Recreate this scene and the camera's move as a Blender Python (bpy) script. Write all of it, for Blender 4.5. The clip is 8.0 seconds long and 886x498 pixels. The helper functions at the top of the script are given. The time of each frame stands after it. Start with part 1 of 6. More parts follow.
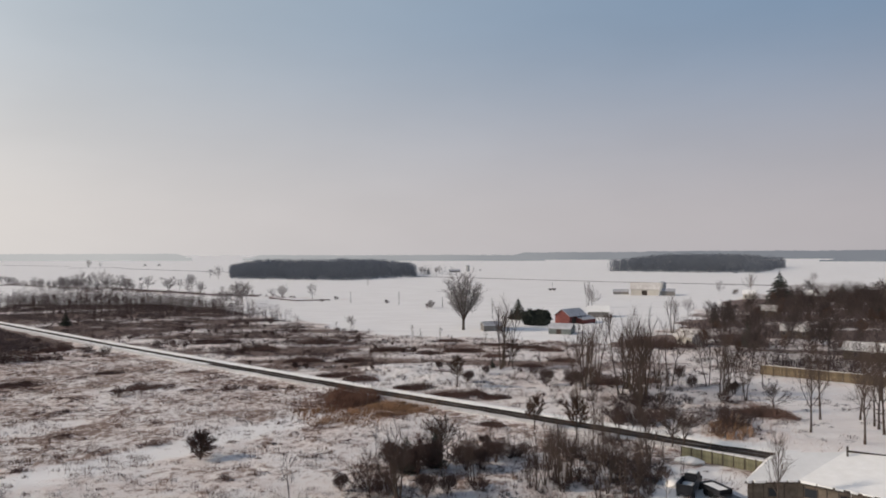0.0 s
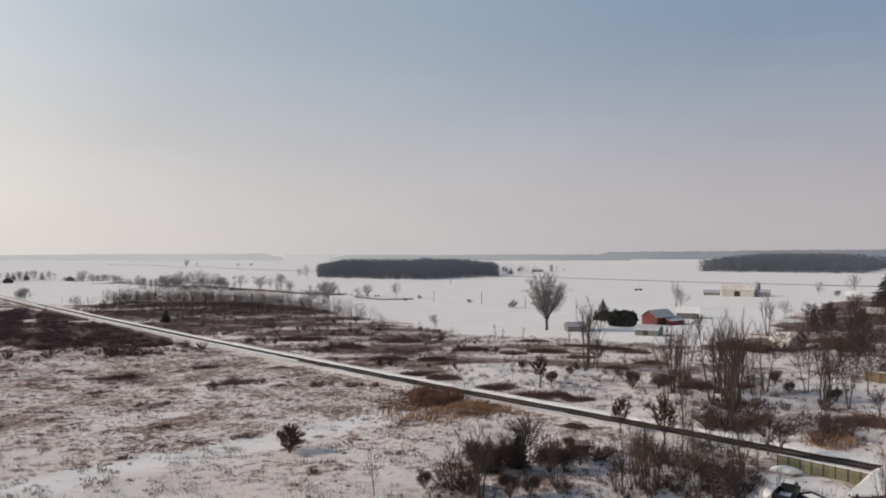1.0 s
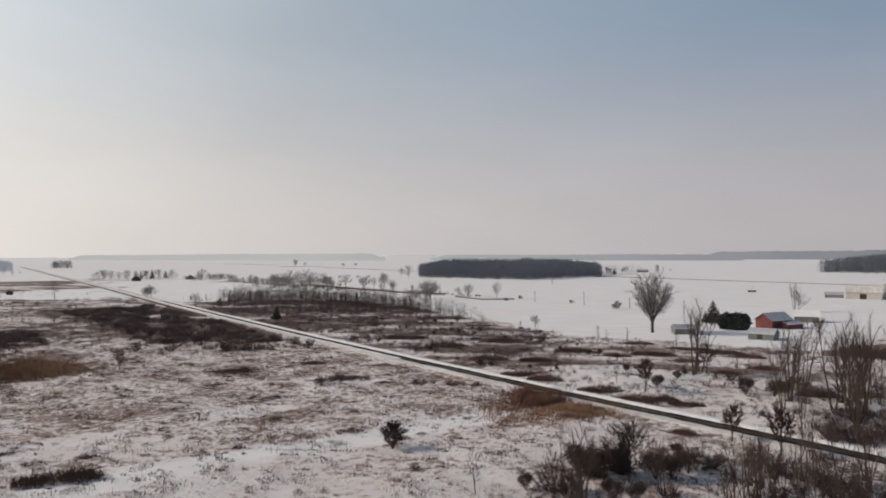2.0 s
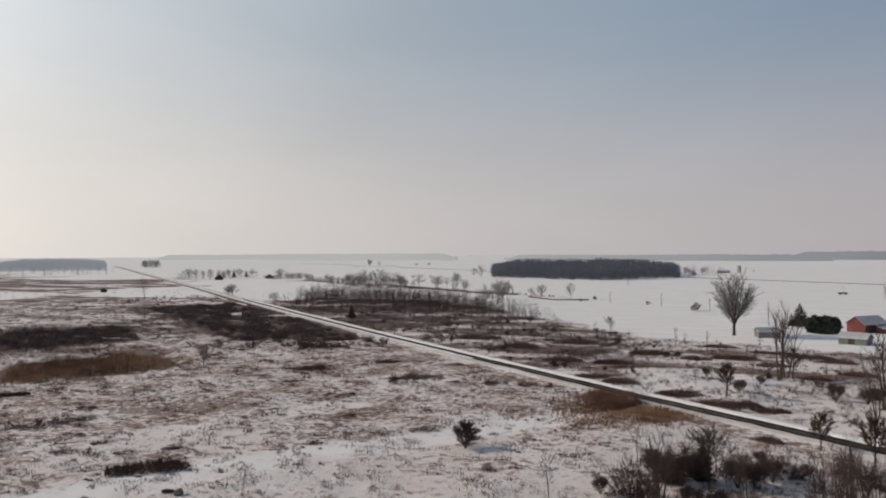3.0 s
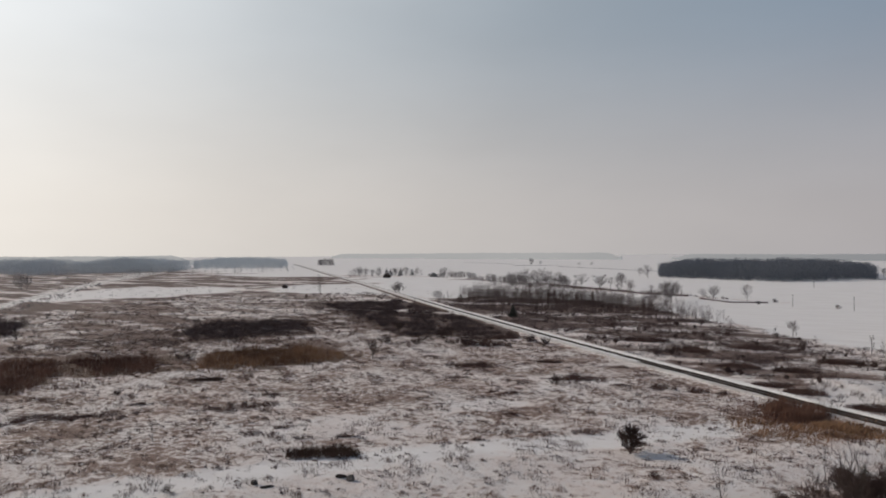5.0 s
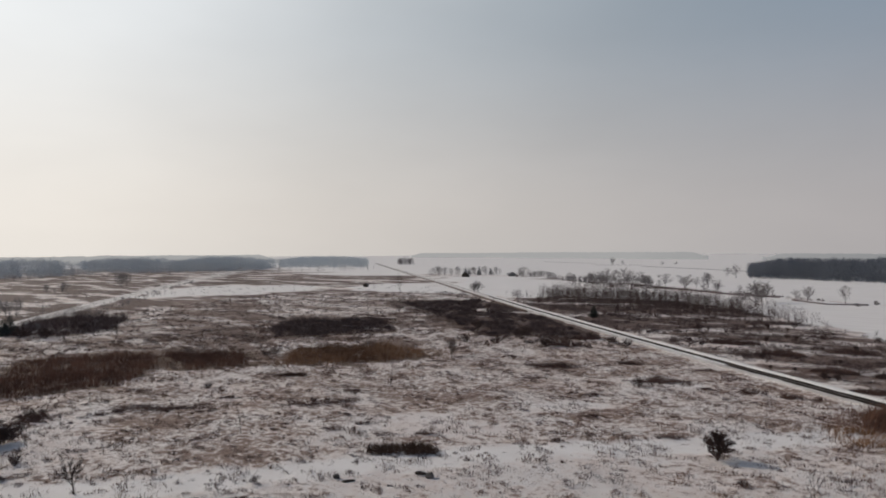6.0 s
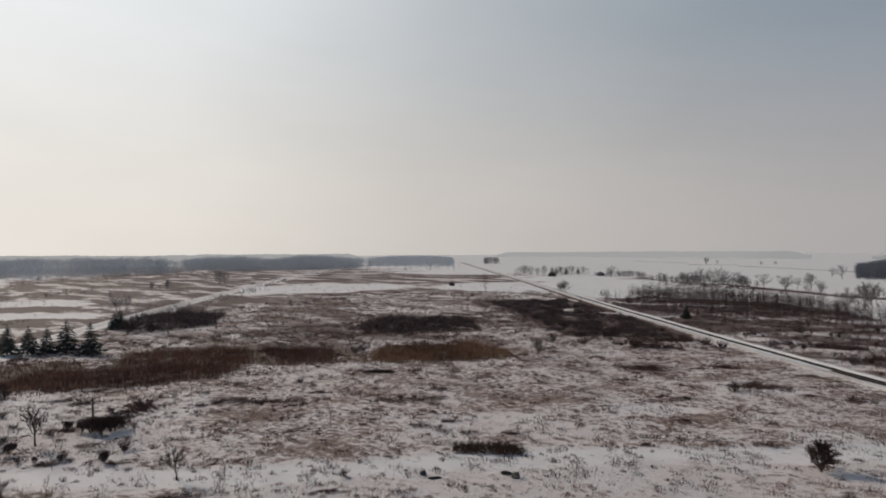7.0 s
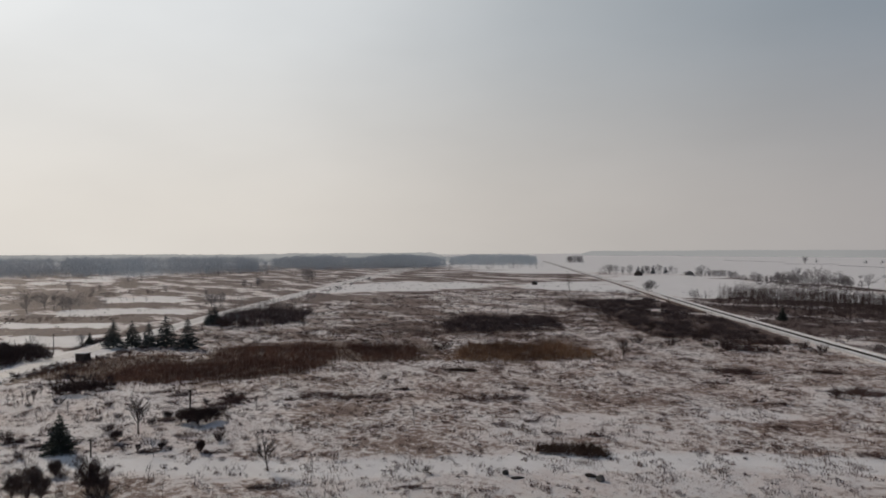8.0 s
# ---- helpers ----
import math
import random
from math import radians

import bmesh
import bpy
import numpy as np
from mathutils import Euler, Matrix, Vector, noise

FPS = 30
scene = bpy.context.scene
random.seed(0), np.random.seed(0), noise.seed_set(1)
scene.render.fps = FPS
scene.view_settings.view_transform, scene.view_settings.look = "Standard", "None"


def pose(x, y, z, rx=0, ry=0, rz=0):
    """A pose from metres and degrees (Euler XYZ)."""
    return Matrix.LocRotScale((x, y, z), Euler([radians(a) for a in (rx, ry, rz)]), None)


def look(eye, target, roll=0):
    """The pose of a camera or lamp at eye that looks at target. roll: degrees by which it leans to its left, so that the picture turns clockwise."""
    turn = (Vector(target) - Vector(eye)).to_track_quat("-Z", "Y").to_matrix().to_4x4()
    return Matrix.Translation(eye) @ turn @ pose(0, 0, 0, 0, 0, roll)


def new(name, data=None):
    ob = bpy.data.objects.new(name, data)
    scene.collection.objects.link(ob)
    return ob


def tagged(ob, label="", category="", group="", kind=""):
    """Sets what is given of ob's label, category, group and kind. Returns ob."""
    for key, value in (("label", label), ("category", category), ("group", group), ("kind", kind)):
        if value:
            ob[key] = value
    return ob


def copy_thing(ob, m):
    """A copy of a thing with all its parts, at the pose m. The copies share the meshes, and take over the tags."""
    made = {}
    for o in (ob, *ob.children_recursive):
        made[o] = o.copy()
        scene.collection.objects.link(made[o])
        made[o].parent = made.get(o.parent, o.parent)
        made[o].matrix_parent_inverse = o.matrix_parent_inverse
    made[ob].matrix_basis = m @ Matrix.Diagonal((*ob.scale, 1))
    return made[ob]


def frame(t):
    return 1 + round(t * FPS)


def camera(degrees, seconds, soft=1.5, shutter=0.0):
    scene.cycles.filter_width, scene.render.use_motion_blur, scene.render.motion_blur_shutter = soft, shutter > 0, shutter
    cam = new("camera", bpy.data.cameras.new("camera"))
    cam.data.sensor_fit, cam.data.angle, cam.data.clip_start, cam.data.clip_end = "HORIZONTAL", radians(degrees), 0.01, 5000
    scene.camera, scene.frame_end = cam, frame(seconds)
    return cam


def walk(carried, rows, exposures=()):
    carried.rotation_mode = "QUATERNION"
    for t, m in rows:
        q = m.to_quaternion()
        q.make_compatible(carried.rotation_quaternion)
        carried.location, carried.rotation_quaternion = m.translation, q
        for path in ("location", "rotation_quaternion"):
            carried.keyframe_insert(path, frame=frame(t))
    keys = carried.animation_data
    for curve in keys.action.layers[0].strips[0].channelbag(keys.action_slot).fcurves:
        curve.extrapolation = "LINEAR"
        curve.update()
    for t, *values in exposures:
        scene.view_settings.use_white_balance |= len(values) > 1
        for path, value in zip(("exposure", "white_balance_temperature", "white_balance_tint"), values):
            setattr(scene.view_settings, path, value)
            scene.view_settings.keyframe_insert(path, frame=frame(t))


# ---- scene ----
# The lens, and a camera that hangs in one spot and pans to its left.
cam = camera(64.05, 8.0, soft=1.8)
EYE = 30.0
ROWS = [
    (0.0, 0.000, 0.127, 0.222),
    (0.5, 3.032, 0.114, 0.257),
    (1.0, 6.667, 0.125, 0.306),
    (1.5, 11.106, 0.145, 0.346),
    (3.0, 20.672, 0.199, 0.354),
    (3.5, 23.936, 0.221, 0.342),
    (4.0, 27.469, 0.228, 0.375),
    (4.5, 30.594, 0.218, 0.370),
    (6.0, 40.043, 0.185, 0.333),
    (6.5, 43.349, 0.167, 0.345),
    (7.0, 46.981, 0.152, 0.315),
    (7.5, 50.300, 0.109, 0.319),
    (8.0, 53.633, 0.091, 0.344),
]
# stops, kelvin and tint of the camera's automatic exposure
EXPOSURES = [(0.0, -0.03, 6600, 11), (3.0, -0.22, 6600, 11), (4.5, -0.35, 6600, 11), (6.0, -0.46, 6600, 11), (7.0, -0.56, 6600, 11), (8.0, -0.72, 6600, 11)]
walk(cam, [(t, pose(0, 0, EYE, 90 + pitch, roll, yaw)) for t, yaw, pitch, roll in ROWS], EXPOSURES)

# ---- world and sun ----
SUN_AZ, SUN_EL = 95.0, 27.0  # degrees to the left of +Y, and up
world = bpy.data.worlds.new("sky")
scene.world = world
world.use_nodes = True
wn, wl = world.node_tree.nodes, world.node_tree.links
wn.clear()
w_out = wn.new("ShaderNodeOutputWorld")
w_bg = wn.new("ShaderNodeBackground")
w_sky = wn.new("ShaderNodeTexSky")
w_sky.sky_type = "NISHITA"
w_sky.sun_disc = False
w_sky.sun_elevation = radians(SUN_EL)
w_sky.sun_rotation = radians(-SUN_AZ)
w_sky.altitude, w_sky.air_density, w_sky.dust_density, w_sky.ozone_density = 200, 1.0, 1.0, 1.0


def w_math(op, *values):
    k = wn.new("ShaderNodeMath")
    k.operation = op
    for i, v in enumerate(values):
        if isinstance(v, (int, float)):
            k.inputs[i].default_value = v
        else:
            wl.new(v, k.inputs[i])
    return k.outputs[0]


def w_ramp(fac, stops):
    k = wn.new("ShaderNodeValToRGB")
    k.color_ramp.interpolation = "B_SPLINE"
    while len(k.color_ramp.elements) < len(stops):
        k.color_ramp.elements.new(0.5)
    for e, (at, c) in zip(k.color_ramp.elements, stops):
        e.position, e.color = at, (*c, 1)
    wl.new(fac, k.inputs["Fac"])
    return k.outputs["Color"]


def w_mix(fac, a, b):
    k = wn.new("ShaderNodeMix")
    k.data_type = "RGBA"
    wl.new(fac, k.inputs["Factor"])
    wl.new(a, k.inputs["A"])
    wl.new(b, k.inputs["B"])
    return k.outputs["Result"]


# a thin veil of winter haze under the clear sky, brighter towards the sun
w_co = wn.new("ShaderNodeTexCoord")
w_dot = wn.new("ShaderNodeVectorMath")
w_dot.operation = "DOT_PRODUCT"
w_dot.inputs[1].default_value = (-math.sin(radians(SUN_AZ)) * math.cos(radians(SUN_EL)), math.cos(radians(SUN_AZ)) * math.cos(radians(SUN_EL)), math.sin(radians(SUN_EL)))
wl.new(w_co.outputs["Generated"], w_dot.inputs[0])
w_sep = wn.new("ShaderNodeSeparateXYZ")
wl.new(w_co.outputs["Generated"], w_sep.inputs[0])
w_sunward = w_math("MULTIPLY_ADD", w_dot.outputs["Value"], 0.5, 0.5)
w_low = w_ramp(w_sunward, [(0.20, (0.215, 0.205, 0.215)), (0.42, (0.255, 0.245, 0.253)), (0.65, (0.310, 0.300, 0.297)), (0.82, (0.420, 0.400, 0.375)), (0.95, (0.635, 0.610, 0.565))])
w_high = w_ramp(w_sunward, [(0.20, (0.075, 0.125, 0.195)), (0.45, (0.125, 0.170, 0.230)), (0.68, (0.175, 0.213, 0.253)), (0.85, (0.300, 0.330, 0.354)), (0.98, (0.675, 0.700, 0.710))])
w_up = wn.new("ShaderNodeMapRange")
w_up.interpolation_type = "SMOOTHSTEP"
w_up.inputs["From Min"].default_value, w_up.inputs["From Max"].default_value = 0.02, 0.34
wl.new(w_sep.outputs["Z"], w_up.inputs["Value"])
w_veil = w_mix(w_up.outputs[0], w_low, w_high)
w_clear = wn.new("ShaderNodeVectorMath")
w_clear.operation = "SCALE"
w_clear.inputs["Scale"].default_value = 0.045
wl.new(w_sky.outputs[0], w_clear.inputs[0])
w_open = wn.new("ShaderNodeMapRange")
w_open.interpolation_type = "SMOOTHSTEP"
w_open.inputs["From Min"].default_value, w_open.inputs["From Max"].default_value = 0.38, 0.85
wl.new(w_sep.outputs["Z"], w_open.inputs["Value"])
w_bg.inputs["Strength"].default_value = 2.0
# faint thin cloud
w_map = wn.new("ShaderNodeMapping")
w_map.inputs["Scale"].default_value = (2.2, 2.2, 6.0)
wl.new(w_co.outputs["Generated"], w_map.inputs["Vector"])
w_cloud = wn.new("ShaderNodeTexNoise")
w_cloud.inputs["Scale"].default_value, w_cloud.inputs["Detail"].default_value = 1.6, 5.0
wl.new(w_map.outputs[0], w_cloud.inputs["Vector"])
w_thick = wn.new("ShaderNodeVectorMath")
w_thick.operation = "SCALE"
wl.new(w_mix(w_open.outputs[0], w_veil, w_clear.outputs[0]), w_thick.inputs[0])
wl.new(w_math("MULTIPLY_ADD", w_cloud.outputs["Fac"], 0.16, 0.92), w_thick.inputs["Scale"])
wl.new(w_thick.outputs[0], w_bg.inputs["Color"])
wl.new(w_bg.outputs[0], w_out.inputs["Surface"])

sun_data = bpy.data.lights.new("sun", "SUN")
sun_data.energy, sun_data.angle, sun_data.color = 2.8, radians(1.5), (1.0, 0.87, 0.725)
sun = new("sun", sun_data)
sun_way = Vector((-math.sin(radians(SUN_AZ)) * math.cos(radians(SUN_EL)), math.cos(radians(SUN_AZ)) * math.cos(radians(SUN_EL)), math.sin(radians(SUN_EL))))
sun.matrix_world = look(sun_way * 400, (0, 0, 0))


# ---- materials ----
def plain(name, dark, light, scale=2.0, rough=0.8, bump=0.2, metal=0.0, detail=5.0, per_object=0.25, gloss=0.25):
    """A surface that wanders between two colours at two scales, with fine relief."""
    m = bpy.data.materials.new(name)
    m.use_nodes = True
    n, l = m.node_tree.nodes, m.node_tree.links
    b = n["Principled BSDF"]
    b.inputs["Roughness"].default_value = rough
    b.inputs["Metallic"].default_value = metal
    b.inputs["Specular IOR Level"].default_value = gloss
    co = n.new("ShaderNodeTexCoord")
    fine, wide = n.new("ShaderNodeTexNoise"), n.new("ShaderNodeTexNoise")
    fine.inputs["Scale"].default_value, fine.inputs["Detail"].default_value = scale, detail
    wide.inputs["Scale"].default_value, wide.inputs["Detail"].default_value = scale * 0.13, 3.0
    for tex in (fine, wide):
        l.new(co.outputs["Object"], tex.inputs["Vector"])
    mid = n.new("ShaderNodeMath")
    mid.operation = "ADD"
    l.new(fine.outputs["Fac"], mid.inputs[0])
    l.new(wide.outputs["Fac"], mid.inputs[1])
    info = n.new("ShaderNodeObjectInfo")
    shift = n.new("ShaderNodeMath")
    shift.operation, shift.inputs[1].default_value = "MULTIPLY_ADD", per_object
    l.new(info.outputs["Random"], shift.inputs[0])
    l.new(mid.outputs[0], shift.inputs[2])
    ramp = n.new("ShaderNodeMapRange")
    ramp.inputs["From Min"].default_value, ramp.inputs["From Max"].default_value = 0.7 + per_object / 2, 1.3 + per_object / 2
    l.new(shift.outputs[0], ramp.inputs["Value"])
    mix = n.new("ShaderNodeMix")
    mix.data_type = "RGBA"
    mix.inputs["A"].default_value, mix.inputs["B"].default_value = (*dark, 1), (*light, 1)
    l.new(ramp.outputs[0], mix.inputs["Factor"])
    l.new(mix.outputs["Result"], b.inputs["Base Color"])
    bm_ = n.new("ShaderNodeBump")
    bm_.inputs["Strength"].default_value, bm_.inputs["Distance"].default_value = bump, 0.3 / scale
    l.new(fine.outputs["Fac"], bm_.inputs["Height"])
    l.new(bm_.outputs[0], b.inputs["Normal"])
    return m


def snowy_ground():
    """Snow with dead grass, brush litter and reed litter showing through where the plan has them."""
    m = bpy.data.materials.new("snowy_ground")
    m.use_nodes = True
    n, l = m.node_tree.nodes, m.node_tree.links
    b = n["Principled BSDF"]
    b.inputs["Roughness"].default_value = 0.75
    b.inputs["Specular IOR Level"].default_value = 0.2
    co = n.new("ShaderNodeTexCoord")

    def tex(scale, detail, rough, stretch=None):
        t = n.new("ShaderNodeTexNoise")
        t.inputs["Scale"].default_value, t.inputs["Detail"].default_value, t.inputs["Roughness"].default_value = scale, detail, rough
        if stretch:
            mp = n.new("ShaderNodeMapping")
            mp.inputs["Rotation"].default_value, mp.inputs["Scale"].default_value = (0, 0, stretch[0]), (stretch[1], stretch[2], 1)
            l.new(co.outputs["Object"], mp.inputs["Vector"])
            l.new(mp.outputs[0], t.inputs["Vector"])
        else:
            l.new(co.outputs["Object"], t.inputs["Vector"])
        return t.outputs["Fac"]

    def calc(op, a, c, d=None):
        k = n.new("ShaderNodeMath")
        k.operation = op
        for i, v in enumerate((a, c, d)):
            if v is None:
                continue
            if isinstance(v, (int, float)):
                k.inputs[i].default_value = v
            else:
                l.new(v, k.inputs[i])
        return k.outputs[0]

    def step(v, lo, hi):
        k = n.new("ShaderNodeMapRange")
        k.interpolation_type = "SMOOTHSTEP"
        k.inputs["From Min"].default_value, k.inputs["From Max"].default_value = lo, hi
        l.new(v, k.inputs["Value"])
        return k.outputs[0]

    def colour(fac, a, c):
        k = n.new("ShaderNodeMix")
        k.data_type = "RGBA"
        for key, v in (("A", a), ("B", c)):
            if isinstance(v, tuple):
                k.inputs[key].default_value = (*v, 1)
            else:
                l.new(v, k.inputs[key])
        l.new(fac, k.inputs["Factor"])
        return k.outputs["Result"]

    def cover(name):
        a = n.new("ShaderNodeAttribute")
        a.attribute_name = name
        return a.outputs["Fac"]

    clumps = tex(0.7, 7.0, 0.7)
    patches = tex(0.07, 4.0, 0.6)
    blown = tex(0.11, 5.0, 0.6, (0.5, 0.35, 1.6))
    fine = tex(3.5, 4.0, 0.7)
    grass = cover("grass")
    swathes = tex(0.016, 4.0, 0.6, (0.9, 0.55, 1.8))
    mixed = calc("MULTIPLY_ADD", fine, 0.2, calc("MULTIPLY_ADD", clumps, 0.50, calc("MULTIPLY_ADD", patches, 0.24, calc("MULTIPLY_ADD", blown, 0.2, calc("MULTIPLY_ADD", swathes, 0.14, -0.05)))))
    streaks = tex(0.03, 5.0, 0.62, (0.72, 0.42, 1.5))
    marsh = calc("MULTIPLY_ADD", streaks, 1.0, calc("MULTIPLY_ADD", patches, 0.25, calc("MULTIPLY_ADD", swathes, 0.25, -0.13)))
    lean_ = calc("MULTIPLY", step(cover("brush"), 0.3, 0.79), 0.8)
    mixed = calc("ADD", calc("MULTIPLY", marsh, lean_), calc("MULTIPLY", mixed, calc("SUBTRACT", 1.0, lean_)))
    bare = step(calc("ADD", mixed, calc("MULTIPLY_ADD", grass, 0.5, -0.33)), 0.562, 0.642)
    bare = calc("MULTIPLY", calc("MULTIPLY", bare, step(grass, 0.02, 0.12)), calc("MULTIPLY_ADD", cover("brush"), 0.12, 0.84))
    straw = colour(step(fine, 0.35, 0.65), (0.102, 0.056, 0.041), (0.285, 0.174, 0.122))
    litter = colour(step(clumps, 0.42, 0.62), (0.061, 0.037, 0.033), (0.162, 0.102, 0.084))
    reed = colour(step(fine, 0.35, 0.65), (0.09, 0.054, 0.034), (0.25, 0.165, 0.105))
    soil = colour(cover("brush"), straw, litter)
    soil = colour(cover("reed"), soil, reed)
    snow = colour(step(blown, 0.3, 0.7), (0.79, 0.76, 0.738), (0.87, 0.846, 0.826))
    thin = colour(calc("MULTIPLY", step(grass, 0.1, 0.8), calc("MULTIPLY_ADD", step(calc("MULTIPLY_ADD", clumps, 0.5, calc("MULTIPLY", patches, 0.5)), 0.4, 0.62), 0.38, 0.14)), snow, (0.62, 0.425, 0.34))
    l.new(colour(bare, thin, soil), b.inputs["Base Color"])
    bump = n.new("ShaderNodeBump")
    bump.inputs["Strength"].default_value, bump.inputs["Distance"].default_value = 0.7, 1.1
    l.new(calc("MULTIPLY_ADD", clumps, calc("MULTIPLY_ADD", grass, 0.9, 0.1), calc("MULTIPLY", fine, calc("MULTIPLY", grass, 0.25))), bump.inputs["Height"])
    l.new(bump.outputs[0], b.inputs["Normal"])
    return m


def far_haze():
    """Backdrop of woods miles away, winter haze painted as a glow, paler sunward."""
    m = bpy.data.materials.new("distance_haze_glow")
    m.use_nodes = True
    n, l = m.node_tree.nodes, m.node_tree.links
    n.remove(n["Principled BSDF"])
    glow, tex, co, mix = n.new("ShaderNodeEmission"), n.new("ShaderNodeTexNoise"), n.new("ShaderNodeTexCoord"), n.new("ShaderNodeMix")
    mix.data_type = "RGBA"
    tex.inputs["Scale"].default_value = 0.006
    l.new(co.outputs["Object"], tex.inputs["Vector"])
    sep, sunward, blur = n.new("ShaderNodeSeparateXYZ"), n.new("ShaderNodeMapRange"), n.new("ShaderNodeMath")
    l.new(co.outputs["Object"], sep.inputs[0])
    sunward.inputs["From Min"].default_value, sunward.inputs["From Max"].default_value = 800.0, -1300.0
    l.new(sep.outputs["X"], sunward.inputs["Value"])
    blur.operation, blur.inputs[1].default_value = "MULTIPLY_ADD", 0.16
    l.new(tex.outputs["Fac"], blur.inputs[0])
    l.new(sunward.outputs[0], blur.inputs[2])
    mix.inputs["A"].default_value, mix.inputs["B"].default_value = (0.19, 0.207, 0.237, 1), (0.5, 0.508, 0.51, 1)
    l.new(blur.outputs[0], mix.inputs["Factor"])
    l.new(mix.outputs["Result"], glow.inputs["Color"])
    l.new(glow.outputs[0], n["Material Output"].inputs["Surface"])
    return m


GROUND = snowy_ground()
SNOW = plain("snow", (0.78, 0.765, 0.742), (0.86, 0.848, 0.83), 0.8, 0.7, 0.3)
SLUSH = plain("trodden_snow", (0.5, 0.46, 0.43), (0.77, 0.745, 0.715), 0.6, 0.6, 0.4)
DIRTYICE = plain("dirty_slush", (0.07, 0.06, 0.055), (0.2, 0.18, 0.17), 0.4, 0.7, 0.3)
ASPHALT = plain("wet_asphalt", (0.036, 0.029, 0.025), (0.1, 0.083, 0.074), 0.7, 0.95, 0.2, gloss=0.03)
BARK = plain("grey_bark", (0.042, 0.031, 0.026), (0.13, 0.098, 0.08), 1.5, 0.9, 0.4)
TWIG = plain("bare_twigs", (0.05, 0.033, 0.028), (0.125, 0.088, 0.075), 0.7, 0.9, 0.0)
RUSSET = plain("russet_twigs", (0.06, 0.036, 0.026), (0.14, 0.085, 0.06), 0.7, 0.9, 0.0)
BRUSH = plain("dark_brush", (0.047, 0.03, 0.027), (0.122, 0.08, 0.07), 0.6, 0.9, 0.0)
DARKBRUSH = plain("dusky_brush", (0.036, 0.027, 0.027), (0.1, 0.075, 0.07), 0.6, 0.9, 0.0)
# Brown brush for farther ground, its darks raised to paint in haze.
DUSKBRUSH = plain("haze_lifted_brush", (0.064, 0.045, 0.045), (0.155, 0.112, 0.105), 0.6, 0.9, 0.0)
MATTWIG = plain("matted_brown_twigs", (0.08, 0.049, 0.043), (0.2, 0.125, 0.105), 0.5, 0.9, 0.0)
NEEDLE = plain("conifer_needles", (0.022, 0.028, 0.024), (0.07, 0.078, 0.06), 0.9, 0.8, 0.0)
REED = plain("dry_reeds", (0.15, 0.082, 0.05), (0.46, 0.285, 0.17), 0.3, 0.9, 0.0)
REDREED = plain("russet_reeds", (0.1, 0.052, 0.04), (0.3, 0.17, 0.118), 0.3, 0.9, 0.0)
PALEGRASS = plain("pale_dead_grass", (0.24, 0.155, 0.122), (0.44, 0.31, 0.25), 0.35, 0.9, 0.0)
STRAW = plain("dead_grass", (0.14, 0.088, 0.067), (0.32, 0.225, 0.175), 0.35, 0.9, 0.0)
# Bare far wood with the blue-grey of haze mixed into the bark.
WOODLAND = plain("haze_blue_far_wood", (0.115, 0.13, 0.155), (0.17, 0.186, 0.215), 0.08, 0.95, 0.0)
# Far wood with the paleness of haze painted into its colour.
HAZEWOOD = plain("haze_pale_far_wood", (0.5, 0.545, 0.575), (0.62, 0.655, 0.675), 0.05, 0.95, 0.0)
DISTANCE = far_haze()
# Twigs for distant plants, lightened in two steps to paint in haze.
HAZETWIG = plain("haze_grey_twigs", (0.13, 0.114, 0.112), (0.26, 0.232, 0.23), 0.5, 0.95, 0.0)
FARTWIG = plain("haze_pale_twigs", (0.17, 0.155, 0.155), (0.31, 0.29, 0.285), 0.3, 0.95, 0.0)
# Needle greens greyed and lightened, so distance haze sits in the colour.
HAZENEEDLE = plain("haze_dulled_needles", (0.036, 0.042, 0.04), (0.088, 0.096, 0.086), 0.9, 0.8, 0.0)
FARNEEDLE = plain("haze_pale_needles", (0.07, 0.08, 0.085), (0.13, 0.14, 0.145), 0.5, 0.9, 0.0)
REDPAINT = plain("red_barn_paint", (0.12, 0.036, 0.033), (0.21, 0.066, 0.06), 1.2, 0.7, 0.2)
METAL = plain("grey_metal_roof", (0.34, 0.34, 0.36), (0.52, 0.52, 0.54), 0.5, 0.6, 0.1, 0.1)
WHITEWALL = plain("weathered_white_boards", (0.4, 0.37, 0.33), (0.6, 0.57, 0.52), 1.0, 0.7, 0.2)
STONEWALL = plain("dim_brown_siding", (0.06, 0.048, 0.038), (0.17, 0.138, 0.108), 1.6, 0.85, 0.3)
GREYWALL = plain("grey_siding", (0.12, 0.115, 0.11), (0.24, 0.23, 0.22), 1.0, 0.7, 0.2)
GREENSHED = plain("grey_green_metal", (0.1, 0.12, 0.115), (0.19, 0.21, 0.2), 0.8, 0.5, 0.1, 0.2)
FENCEWOOD = plain("weathered_fence_boards", (0.13, 0.125, 0.08), (0.27, 0.26, 0.17), 1.6, 0.85, 0.3)
TANFENCE = plain("tan_fence_boards", (0.1, 0.076, 0.05), (0.24, 0.185, 0.118), 0.9, 0.85, 0.3)
DARKWOOD = plain("dark_timber", (0.035, 0.028, 0.024), (0.09, 0.07, 0.058), 2.0, 0.85, 0.3)
STONE = plain("field_stone", (0.06, 0.055, 0.05), (0.2, 0.185, 0.17), 2.0, 0.9, 0.5)
CONCRETE = plain("silo_concrete", (0.3, 0.3, 0.3), (0.45, 0.45, 0.45), 1.0, 0.85, 0.2)
BLACKPAINT = plain("dark_vehicle_paint", (0.012, 0.013, 0.016), (0.03, 0.03, 0.034), 2.0, 0.35, 0.05)
